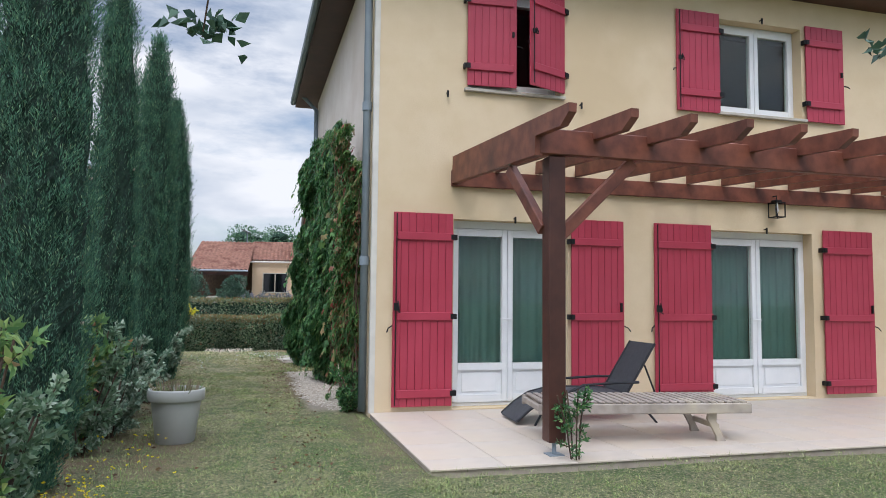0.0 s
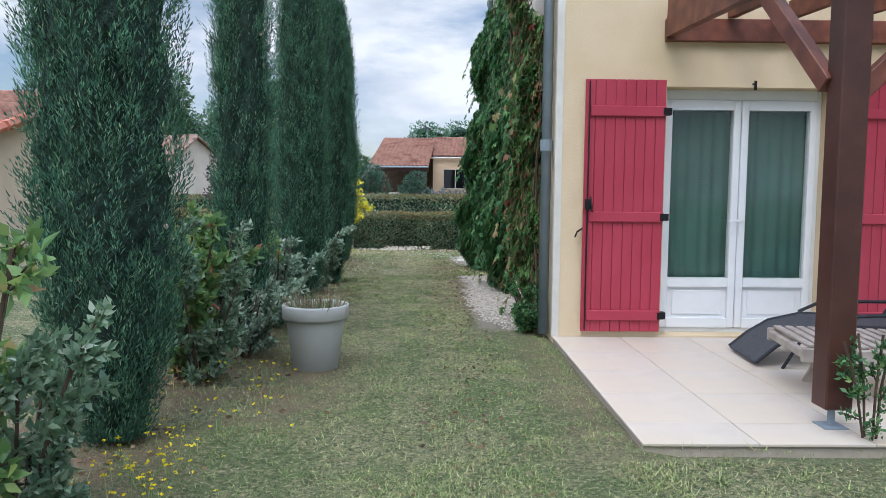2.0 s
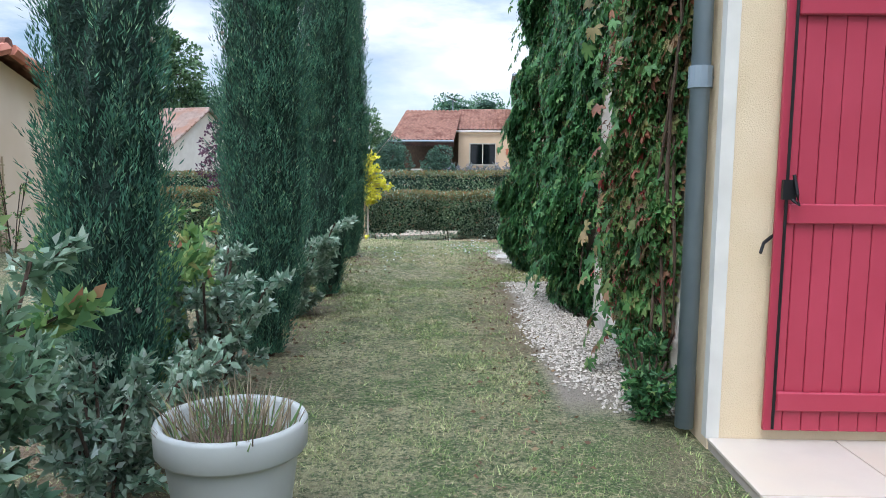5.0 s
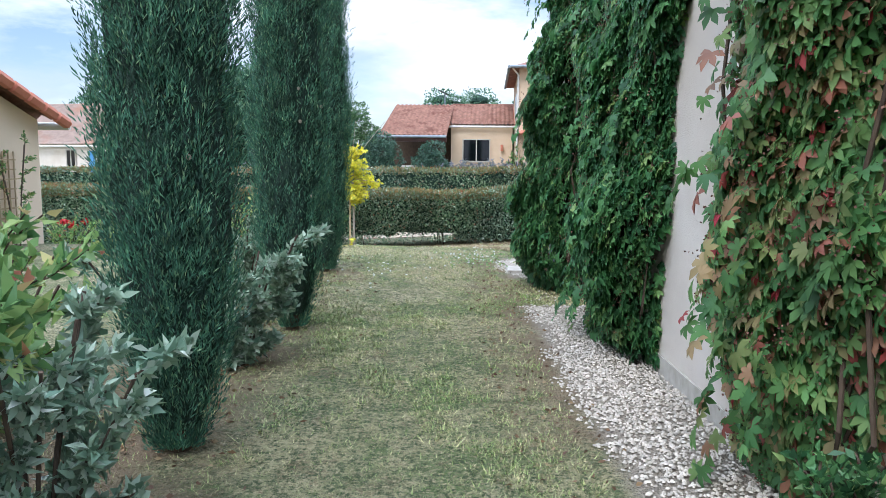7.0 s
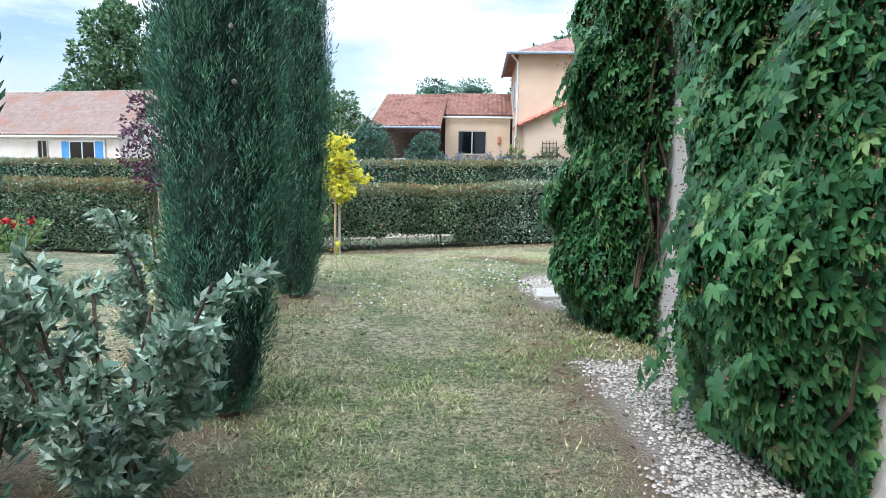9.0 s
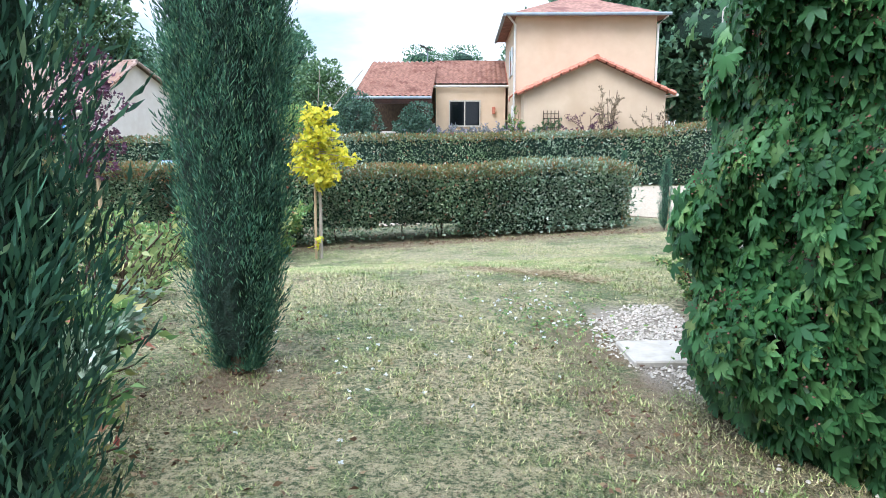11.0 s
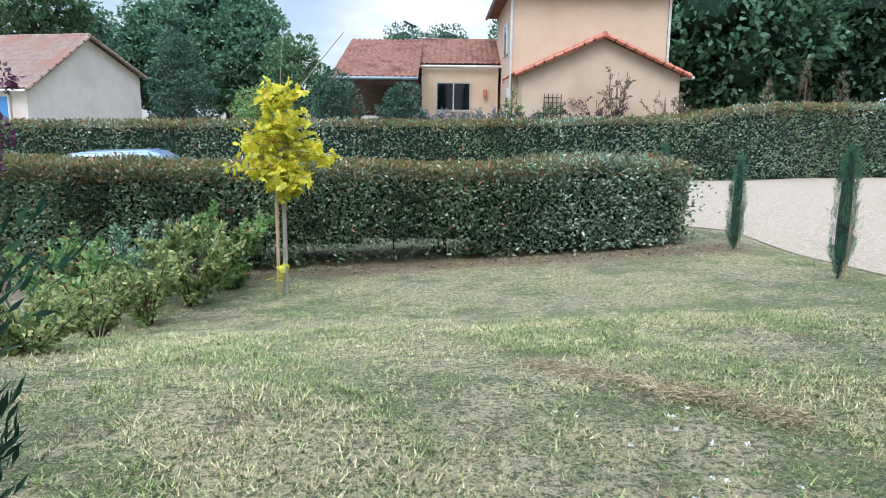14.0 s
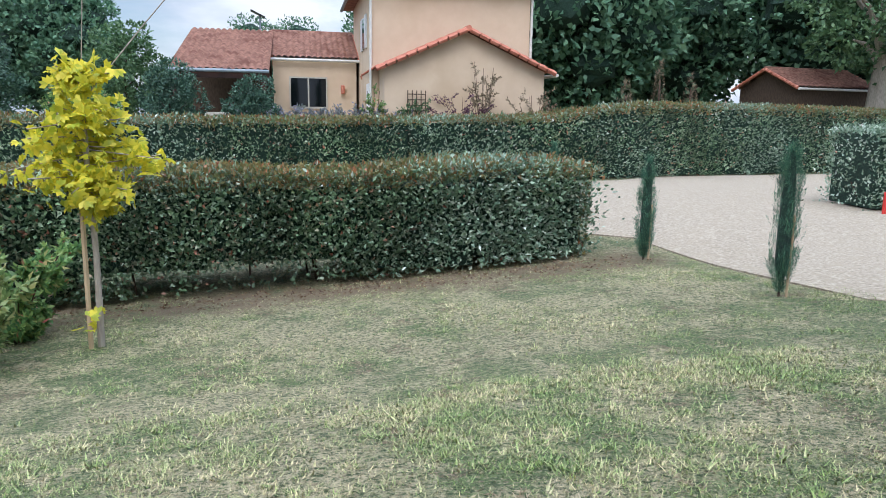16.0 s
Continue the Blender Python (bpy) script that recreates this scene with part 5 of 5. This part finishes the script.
def overhanging_tree():
    """A garden tree behind the start of the walk; two limbs reach forward overhead."""
    rng = np.random.default_rng(91)
    e = base("garden_tree", (2.6, -1.8, -.02), "garden tree whose leafy limbs reach over the lawn", "tree")
    o = Vector((2.6, -1.8, 0))
    bm = tube(bmesh.new(), [(0, 0, -.1), (.03, .02, 1.2), (0, .05, 2.6), (0, 0, 4.5)], .13, 9, [.16, .12, .1, .03])
    P = []
    limbs = [[(0, .05, 2.3), (-.9, 3.0, 3.25), (-1.95, 5.9, 2.95), (-2.02, 6.02, 2.44)], [(0, .05, 2.5), (.9, 3.2, 3.5), (1.95, 6.2, 3.3), (1.95, 6.25, 2.86)]]
    for L in limbs:
        tube(bm, L, .03, 6, [.045, .028, .012, .004])
        a, t = np.array(L[3]), rng.uniform(0, 1, 40)
        P.append(a + [0, 0, .05] + rng.normal(0, .055, (40, 3)) * [1.5, 1, .5])
    for k in range(16):
        a = k * 2.4
        z = 2.9 + 2.2 * rng.uniform()
        q = np.array([math.cos(a) * 1.2, math.sin(a) * 1.2 - .4, z])
        tube(bm, [(0, 0, z - .7), tuple(q)], .02, 5, [.03, .006])
        P.append(q + rng.normal(0, .32, (330, 3)))
    P = np.concatenate(P)
    part("trunk", bm, BARK, e)
    leaves("crown", rng, P, rng.normal(size=P.shape), .075, .05, L_CONI, e)


overhanging_tree()


def leafy_tree(name, x, y, H, crown0, R, n, leaf, material, seed, label, trunk=.25, bark=None, lobes=14):
    """Tapered trunk, limbs, and a crown out of uneven clumps of leaves."""
    rng = np.random.default_rng(seed)
    e = base(name, (x, y, gh(x, y)), label, "tree")
    bm = tube(bmesh.new(), [(0, 0, -.1), (trunk * .3, 0, crown0), (0, trunk * .4, H * .8)], trunk, 9, [trunk, trunk * .75, trunk * .2])
    P, D = [], []
    inner = bmesh.new()
    for k in range(lobes):
        a = k * 2.4 + rng.uniform(-.3, .3)
        f = (k + .5) / lobes
        z = crown0 + (H - crown0) * (f * .9 + .04)
        rr = R * math.sin(math.pi * (.12 + .8 * f)) * rng.uniform(.45, .8)
        c = np.array([rr * math.cos(a), rr * math.sin(a), z])
        tube(bm, [(0, 0, max(crown0 * .8, z - rr * .9)), tuple(c * [.6, .6, 1] - [0, 0, rr * .15]), tuple(c)], trunk * .2, 6, [trunk * .3, trunk * .15, trunk * .05])
        m = n // lobes
        v = unit(rng.normal(size=(m, 3)))
        q = v * rng.uniform(.55, 1, (m, 1)) ** .5
        s = R * rng.uniform(.38, .6) * np.array([1, 1, .75])
        q = q * s * (1 + .25 * fbm(v, 3, seed + k))[:, None]
        P.append(c + q)
        D.append(v + rng.normal(0, .6, (m, 3)))
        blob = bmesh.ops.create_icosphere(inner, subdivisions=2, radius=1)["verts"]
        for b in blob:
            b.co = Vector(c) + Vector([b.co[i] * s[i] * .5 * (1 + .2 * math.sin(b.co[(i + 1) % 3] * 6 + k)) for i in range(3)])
    # Lumps within the clumps, coloured dark as shade between the leaves.
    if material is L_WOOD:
        part("shade_core", inner, CORE, e, "solid core coloured dark for the shade deep in the foliage")
    else:
        inner.free()
    part("trunk", bm, bark or BARK, e)
    leaves("crown", rng, np.concatenate(P), np.concatenate(D), leaf, leaf * .6, material, e)
    return e


t0 = leafy_tree("forest_tree", 30, 62, 14, 2.2, 5.0, 9000, .42, L_WOOD, 201, "tall dark deciduous tree in the woods behind the houses", .35, lobes=20)
t1 = leafy_tree("forest_tree", 20, 58, 12, 2.0, 4.4, 8400, .42, L_WOOD, 202, "tall dark deciduous tree in the woods behind the houses", .3, lobes=18)
rr = random.Random(4)
for k in range(46):
    a = k / 45
    x = -62 + a * 128 + rr.uniform(-1.5, 1.5)
    y = (66 if x < 12 else 58 - (x - 12) * .1) + rr.uniform(-4, 6)
    s = rr.uniform(.62, .82) if x < 12 else rr.uniform(.95, 1.15)
    if -6 < x < 9:
        s *= .42 if x < -2 else .72
    elif x < -25:
        s *= .6
    t = copy_thing(rr.choice([t0, t1]), pose(x, y, float(gh(x, y)), 0, 0, rr.uniform(0, 360)))
    t.scale = (s, s, s)
leafy_tree("pale_tree", -5.0, 50, 4.6, .8, 1.6, 5000, .18, L_WOODL, 203, "feathery pale green tree beyond the hedge", .1)
leafy_tree("tall_tree", -21.6, 60, 11.5, 2.0, 2.9, 9000, .34, L_WOODL, 204, "tall light green tree behind the pale bungalow", .3, lobes=20)
leafy_tree("conifer", -6.9, 38.5, 3.9, .2, .95, 9000, .09, L_CONI, 205, "grey-green conifer beyond the hedge", .1, lobes=18)
leafy_tree("round_bush", -2.1, 38.2, 2.6, .2, .95, 7000, .09, L_CONI, 206, "dense green bush beyond the hedge", .06)
leafy_tree("round_bush", .1, 38.0, 2.4, .2, .8, 7000, .09, L_CONI, 207, "dense green bush beside the carport", .06)
leafy_tree("round_bush", -4.5, 38.6, 2.1, .2, .9, 6000, .09, L_SHRUB, 208, "bright green bush beyond the hedge", .06)
leafy_tree("round_bush", -8.9, 36.6, 1.5, .2, .7, 4000, .08, L_SHRUB, 212, "low green bush beside the pale bungalow", .06)
leafy_tree("plane_tree", 29.5, 45, 13, 4.0, 4.5, 9000, .3, L_WOODL, 209, "big tree with a thick pale trunk beyond the hedge", .75, BARK_P)
leafy_tree("purple_tree", -4.85, 23.3, 3.4, 1.5, .55, 1300, .09, L_PURP, 211, "young tree with dark purple leaves tied to a stake", .03)
r = base("tree_stake", (-4.7, 23.2, float(gh(-4.7, 23.2))), "pale brown wooden stake beside the purple tree", "stake")
part("post", tube(bmesh.new(), [(0, 0, -.1), (0, 0, 1.45)], .035, 8), STAKE, r)
for x, y, h in ((14.2, 42, 2.7), (15.9, 42.4, 3.5), (17.6, 42.8, 3.1)):
    e = base("brown_conifer", (x, y, float(gh(x, y))), "slim browned conifer standing behind the tall hedge", "tree")
    co, q = cypress_mesh(int(x), h, .32, .1, 5000, .4)
    fast("crown", co, quads=q, material=L_DRY, parent=e)
    part("trunk", tube(bmesh.new(), [(0, 0, 0), (0, 0, h * .8)], .04, 6), BARK, e)


# ---- neighbouring houses ----
def rolls(x0, x1, y0, z0, y1, z1, pitch=.24, r=.08):
    """A slope of rounded tiles running from (y0, z0) up to (y1, z1)."""
    n = max(2, int((x1 - x0) / pitch))
    k = 6
    xs = np.linspace(x0, x1, n * k + 1)
    h = r * np.abs(np.sin((xs - x0) / (x1 - x0) * n * math.pi))
    L = math.hypot(y1 - y0, z1 - z0)
    rows = max(2, int(L / .36))
    co = []
    for j in range(rows + 1):
        for lift in ((0, .03) if j < rows else (.03,)):
            f = j / rows
            co.append(np.stack([xs, np.full_like(xs, y0 + (y1 - y0) * f), z0 + (z1 - z0) * f + h + lift * (0 if lift == 0 else 0)], 1))
            break
    co = np.array(co)
    # each course steps up at its lower edge
    full = []
    for j in range(rows):
        a, b = co[j].copy(), co[j + 1].copy()
        a[:, 2] += .035
        full += [a, b]
    full = np.concatenate(full)
    m = len(xs)
    i = (np.arange(2 * rows - 1)[:, None] * m + np.arange(m - 1)[None]).ravel()
    return full, np.stack([i, i + 1, i + m + 1, i + m], 1)


def gable_house(tag, at, rz, w, d, ez, rz_h, wallm, roofm, label, ridge_along="x", ridge=None, ez2=None, over=.3):
    """A plain walled block with a two-pitch tiled roof; the ridge runs along its own x."""
    e = base(tag, at, label, "house", rz=rz)
    ridge = d / 2 if ridge is None else ridge
    ez2 = ez if ez2 is None else ez2
    bm = bmesh.new()
    o = [(0, 0), (0, ez), (ridge, rz_h), (d, ez2), (d, 0)]
    f = [bm.verts.new((0, y, z)) for y, z in o]
    g = [bm.verts.new((w, y, z)) for y, z in o]
    bm.faces.new(f[::-1])
    bm.faces.new(g)
    for i in range(5):
        bm.faces.new((f[i], f[(i + 1) % 5], g[(i + 1) % 5], g[i]))
    part("wall", bm, wallm, e)
    sl = (rz_h - ez) / ridge
    co, q = rolls(-over, w + over, -over, ez - sl * over + .08, ridge, rz_h + .08)
    fast("roof", co, quads=q, material=roofm, parent=e, smooth=False)
    sl2 = (rz_h - ez2) / (d - ridge)
    co, q = rolls(-over, w + over, d + over, ez2 - sl2 * over + .08, ridge, rz_h + .08)
    fast("roof", co, quads=q, material=roofm, parent=e)
    bm = tube(bmesh.new(), [(-over, ridge, rz_h + .1), (w + over, ridge, rz_h + .1)], .1, 8)
    part("ridge_tiles", bm, roofm, e)
    for x in (-over, w + over):
        bm = bmesh.new()
        for (ya, za, yb, zb) in ((-over, ez - sl * over, ridge, rz_h), (d + over, ez2 - sl2 * over, ridge, rz_h)):
            n = 9
            for k in range(n):
                f0, f1 = k / n, (k + 1) / n - .02
                tube(bm, [(x, ya + (yb - ya) * f0, za + (zb - za) * f0 + .06), (x, ya + (yb - ya) * f1, za + (zb - za) * f1 + .06)], .085, 6)
        part("verge_tiles", bm, RIDGE if roofm is not ROOFP else roofm, e)
    bm = tube(bmesh.new(), [(-over, -over - .06, ez - sl * over + .02), (w + over, -over - .06, ez - sl * over + .02)], .06, 8)
    part("gutter", bm, PIPE_W, e)
    return e


def far_window(e, x, z, w, h, y=0.0, shutters=0, blue=True, frame=WHITE):
    win = part("window", box(bmesh.new(), x, x + w, y - .05, y + .02, z, z + h), GLASS, e, "dark window pane in a pale frame")
    bm = bmesh.new()
    for a, b, c, d in ((x - .06, x, z - .06, z + h + .06), (x + w, x + w + .06, z - .06, z + h + .06), (x, x + w, z - .08, z), (x, x + w, z + h, z + h + .06), (x + w / 2 - .03, x + w / 2 + .03, z, z + h)):
        box(bm, a, b, y - .08, y - .052 if a > x and b < x + w else y + .0, c, d)
    part("frame", bm, frame, win)
    for k in range(shutters):
        a = x - .6 if k == 0 else x + w + .08
        part("shutter", box(bmesh.new(), a, a + .52, y - .06, y - .02, z - .03, z + h + .03, .01), BLUE if blue else WHITE, e, "blue window shutter" if blue else "white window shutter")
    return win


A0 = Vector((4.4, 40.4, 0))
TA = -3.5
ca, sa = math.cos(radians(TA)), math.sin(radians(TA))


def loc(u, v, z=0):
    return (A0.x + u * ca - v * sa, A0.y + u * sa + v * ca, z)


FZ = .35
# garage: its gable faces the lawn
g = gable_house("neighbour_garage", loc(5.55, 0, FZ), 90 + TA, 5, 5.55, 2.62, 3.85, RENDER_F, RIDGE, "cream garage with a low orange-tiled gable roof")
n2 = base("neighbour_house", loc(-.25, 1.5, FZ), "two-storey cream house with a hipped terracotta roof", "house", rz=TA)
part("wall", box(bmesh.new(), 0, 5.7, 0, 8, 0, 5.75), RENDER_F, n2)
co = []
o = .45
bm = bmesh.new()
lo = [bm.verts.new(p) for p in ((-o, -o, 5.75), (5.7 + o, -o, 5.75), (5.7 + o, 8 + o, 5.75), (-o, 8 + o, 5.75))]
ti = [bm.verts.new((2.85, 3.6, 7.2)), bm.verts.new((2.85, 4.4, 7.2))]
for f in ((lo[0], lo[1], ti[0]), (lo[1], lo[2], ti[1], ti[0]), (lo[2], lo[3], ti[1]), (lo[3], lo[0], ti[0], ti[1]), lo[::-1]):
    bm.faces.new(f)
part("hipped_roof", bm, ROOFT, n2, "terracotta hipped roof")
bm = tube(bmesh.new(), [(-o, -o - .06, 5.75), (5.7 + o, -o - .06, 5.75)], .07, 8)
tube(bm, [(-o - .06, -o, 5.75), (-o - .06, 8 + o, 5.75)], .07, 8)
part("gutter", bm, PIPE, n2)
bm = tube(bmesh.new(), [(-.05, -.05, 0), (-.05, -.05, 5.4), (-.35, -.35, 5.7)], .05, 8)
part("downpipe", bm, PIPE_W, n2)
part("downpipe", tube(bmesh.new(), [(5.75, -.05, 0), (5.75, -.05, 5.4), (6.05, -.35, 5.7)], .05, 8), PIPE_W, n2)
win = part("side_window", box(bmesh.new(), -.05, .02, 2.4, 3.2, 3.6, 4.7), GLASS, n2, "dark side window with white shutters")
part("shutter", box(bmesh.new(), -.06, -.01, 1.75, 2.35, 3.55, 4.75), WHITE, n2)
part("shutter", box(bmesh.new(), -.06, -.01, 3.25, 3.85, 3.55, 4.75), WHITE, n2)
part("shutter", box(bmesh.new(), -.06, -.01, .6, 1.5, .1, 2.2), WHITE, n2)

w = gable_house("neighbour_wing", loc(-3.77, 6.7, FZ), TA, 3.4, 7, 3.3, 4.65, RENDER_F, ROOFT, "low cream wing with a terracotta tiled roof and one window", over=.12)
far_window(w, .7, 1.4, 1.43, 1.15, frame=STONE)
bm = box(bmesh.new(), 2.75, 2.9, -.2, 0, 1.95, 2.3, .02)
part("wall_lamp", bm, RIDGE, w, "small brown wall lamp")
part("downpipe", tube(bmesh.new(), [(3.6, -.08, 0), (3.6, -.08, 3.0)], .05, 8), WOODD, w)
c = base("carport", loc(-7.3, 2.9, FZ), "open carport with dark timber posts and terracotta tiled roof", "carport", rz=TA)
co, q = rolls(0, 3.5, 0, 2.55, 7.2, 4.73)
fast("roof", co, quads=q, material=ROOFT, parent=c)
part("beam", box(bmesh.new(), 0, 3.5, .15, .3, 2.3, 2.55), WOODD, c)
for x in (.1, 3.2):
    part("post", box(bmesh.new(), x, x + .18, .15, .33, 0, 2.3), WOODD, c)
part("back_wall", box(bmesh.new(), 0, 3.4, 6.4, 6.6, 0, 3.6), BARK, c)
part("low_wall", box(bmesh.new(), 1.2, 2.2, .1, .25, 0, 1.1), STONE, c)
part("gutter", tube(bmesh.new(), [(0, -.06, 2.55), (3.5, -.06, 2.55)], .06, 8), PIPE, c)
s = base("solar_lamp", loc(-4.4, 10.8, FZ + 2.9), "pole lamp with a small tilted solar panel behind the roof", "street lamp")
part("pole", tube(bmesh.new(), [(0, 0, -3), (0, 0, 2.6)], .04, 8), PIPE, s)
part("panel", box(bmesh.new(), -.35, .35, -.25, .25, 0, .04, m=Matrix.Translation((-.1, 0, 2.65)) @ Matrix.Rotation(radians(25), 4, "Y")), FRAME_D, s)
t = base("trellis", loc(.75, -.12, FZ), "dark wooden lattice with a climbing plant on the garage wall", "trellis", rz=TA)
for k in range(5):
    part("slat", box(bmesh.new(), k * .15, k * .15 + .03, -.02, 0, .4, 1.9), BARK, t)
for k in range(8):
    part("slat", box(bmesh.new(), 0, .63, -.041, -.021, .5 + k * .18, .53 + k * .18), BARK, t)
for k, (u, v, h, rd, mt) in enumerate([(.9, -.5, 1.9, .5, L_WOODL), (2.6, -.8, 1.9, 1.0, L_PURP), (3.2, -.8, 3.1, .5, L_DRY), (5.0, -.7, 2.0, .8, L_DRY), (-.4, -.4, 2.2, .4, L_SHRUB)]):
    p = loc(u, v)
    shrub(p[0], p[1], h, rd, 1300, .09, mt, 160 + k, "tall loose shrub against the neighbouring garage wall", stems=12)
for k in range(9):
    p = loc(-4.3 + k * .62, -.4 + .2 * (k % 3))
    shrub(p[0], p[1], 1.35, .6, 1500, .12, L_LAV, 180 + k, "wide grey lavender clump behind the tall hedge", "lavender_bush", stems=16)

# pale house with blue shutters
lh = gable_house("pale_house", (-31.4, 52.7, .2), -16.6, 15.5, 8, 2.35, 4.9, RENDER_W, ROOFP, "long cream bungalow with a faded pink-tiled roof and blue shutters", ez2=3.2)
far_window(lh, 10.1, .95, .6, 1.0, frame=STONE)
far_window(lh, 12.3, .5, 1.6, 1.4, shutters=2)
part("downpipe", tube(bmesh.new(), [(14.6, -.08, 0), (14.6, -.08, 2.0), (14.9, -.3, 2.2)], .06, 8), PIPE_W, lh)

# near annexe with an orange verge
an = gable_house("garden_annexe", (-5.55, 18.6, -.1), 180, 7, 6.0, 2.05, 2.98, RENDER_A, ROOFT, "cream garden annexe with an orange-tiled gable")

# dark barn roof far right
b = gable_house("small_barn", (26.5, 47, .6), 4, 5, 4, 2.6, 3.5, BARK, ROOFT, "small dark barn with a terracotta roof beyond the hedge")

# blue car behind the hedge
car = base("parked_car", (-5.3, 29.4, float(gh(-5.3, 29.4)) + .17), "silver-blue parked car behind the hedge", "car", rz=4)
o = [(-2.0, .35), (-2.05, .75), (-1.9, .9), (-1.45, .98), (-.85, 1.38), (.5, 1.42), (1.2, 1.05), (1.85, .92), (2.05, .7), (2.05, .35)]
bm = prism(bmesh.new(), o, -.85, .85)
bmesh.ops.recalc_face_normals(bm, faces=bm.faces[:])
bmesh.ops.bevel(bm, geom=bm.edges[:], offset=.08, segments=3, affect="EDGES")
part("body", bm, CARP, car, smooth=True)
for s_ in (-1, 1):
    bm = prism(bmesh.new(), [(-1.3, .98), (-.82, 1.32), (.45, 1.35), (1.0, 1.02)], s_ * .852, s_ * .856)
    bmesh.ops.recalc_face_normals(bm, faces=bm.faces[:])
    part("side_window", bm, GLASS, car)
    for x in (-1.3, 1.3):
        part("wheel", tube(bmesh.new(), [(x, s_ * .7, .32), (x, s_ * .88, .32)], .32, 20), BLACK, car)
r = base("marker_post", (11.2, 27.0, float(gh(11.2, 27.0))), "short red marker post beside the hedge", "marker post")
part("post", tube(bmesh.new(), [(0, 0, -.05), (0, 0, .42)], .035, 8), REDP, r)


# ---- flowers and litter ----
def flowers(name, n, cx, cy, sx, sy, h, r, material, label, seed):
    rng = np.random.default_rng(seed)
    x, y = rng.normal(cx, sx, n), rng.normal(cy, sy, n)
    e = base(name, (cx, cy, 0), label, "wild flowers", kind="stuff")
    z = gh(x, y)
    hh = h * rng.uniform(.5, 1.2, n)
    st = np.stack([x - cx, y - cy, z], 1)
    tip = st + np.stack([rng.normal(0, .03, n), rng.normal(0, .03, n), hh], 1)
    leaves("flower_stems", rng, st, tip - st, np.linalg.norm(tip - st, axis=1), np.full(n, .004), L_SHRUB, e, 0)
    P = np.repeat(tip, 7, 0)
    D = rng.normal(size=P.shape) * [1, 1, .35]
    leaves("petals", rng, P, D, r, r * .8, material, e, .1)


flowers("yellow_flowers", 150, -.16, 5.7, .16, .55, .12, .011, L_FLOW, "small yellow wild flowers beside the planted border", 71)
flowers("yellow_flowers", 26, -.05, 6.9, .25, .6, .16, .014, L_FLOW, "small yellow wild flowers round the plant pot", 72)
flowers("white_flowers", 70, 1.15, 16.6, .22, .5, .06, .014, L_FLOWW, "small white wild flowers near the gravel bed", 73)
flowers("white_flowers", 30, .0, 15.6, .4, .5, .04, .014, L_FLOWW, "small white wild flowers in the lawn", 74)
flowers("weeds", 120, 1.2, 16.5, .28, .45, .05, .017, L_SHRUB, "low green weeds near the gravel bed", 75)
for ty in (17.9, 15.75):
    t = base("trellis", (-5.53, ty, 0), "wooden lattice with a thin climbing rose on the annexe wall", "trellis", rz=-90)
    for k in range(5):
        part("slat", box(bmesh.new(), k * .13, k * .13 + .02, .0, .015, .1, 1.45), STAKE, t)
    for k in range(9):
        part("slat", box(bmesh.new(), 0, .54, .0155, .03, .2 + k * .14, .22 + k * .14), STAKE, t)
shrub(-5.35, 15.6, 1.4, .3, 350, .05, L_SHRUB, 78, "thin climbing rose at the annexe trellis", "climbing_rose", stems=4)
shrub(-5.35, 17.6, 1.5, .3, 500, .06, L_SHRUB, 79, "thin climbing rose at the annexe trellis", "climbing_rose", stems=4)
rb = shrub(-7.9, 23.8, 1.0, .6, 1500, .08, L_SHRUB, 76, "rose bush with dark red flowers before the hedge", "rose_bush", stems=10)
rng = np.random.default_rng(77)
for k in range(5):
    c0 = np.array([rng.normal(0, .4), rng.normal(0, .4), rng.uniform(.7, .95)])
    P = c0 + rng.normal(0, .03, (40, 3))
    leaves("rose_petals", rng, P, rng.normal(size=P.shape), .06, .05, L_ROSE, rb, .2)

slab_grid()
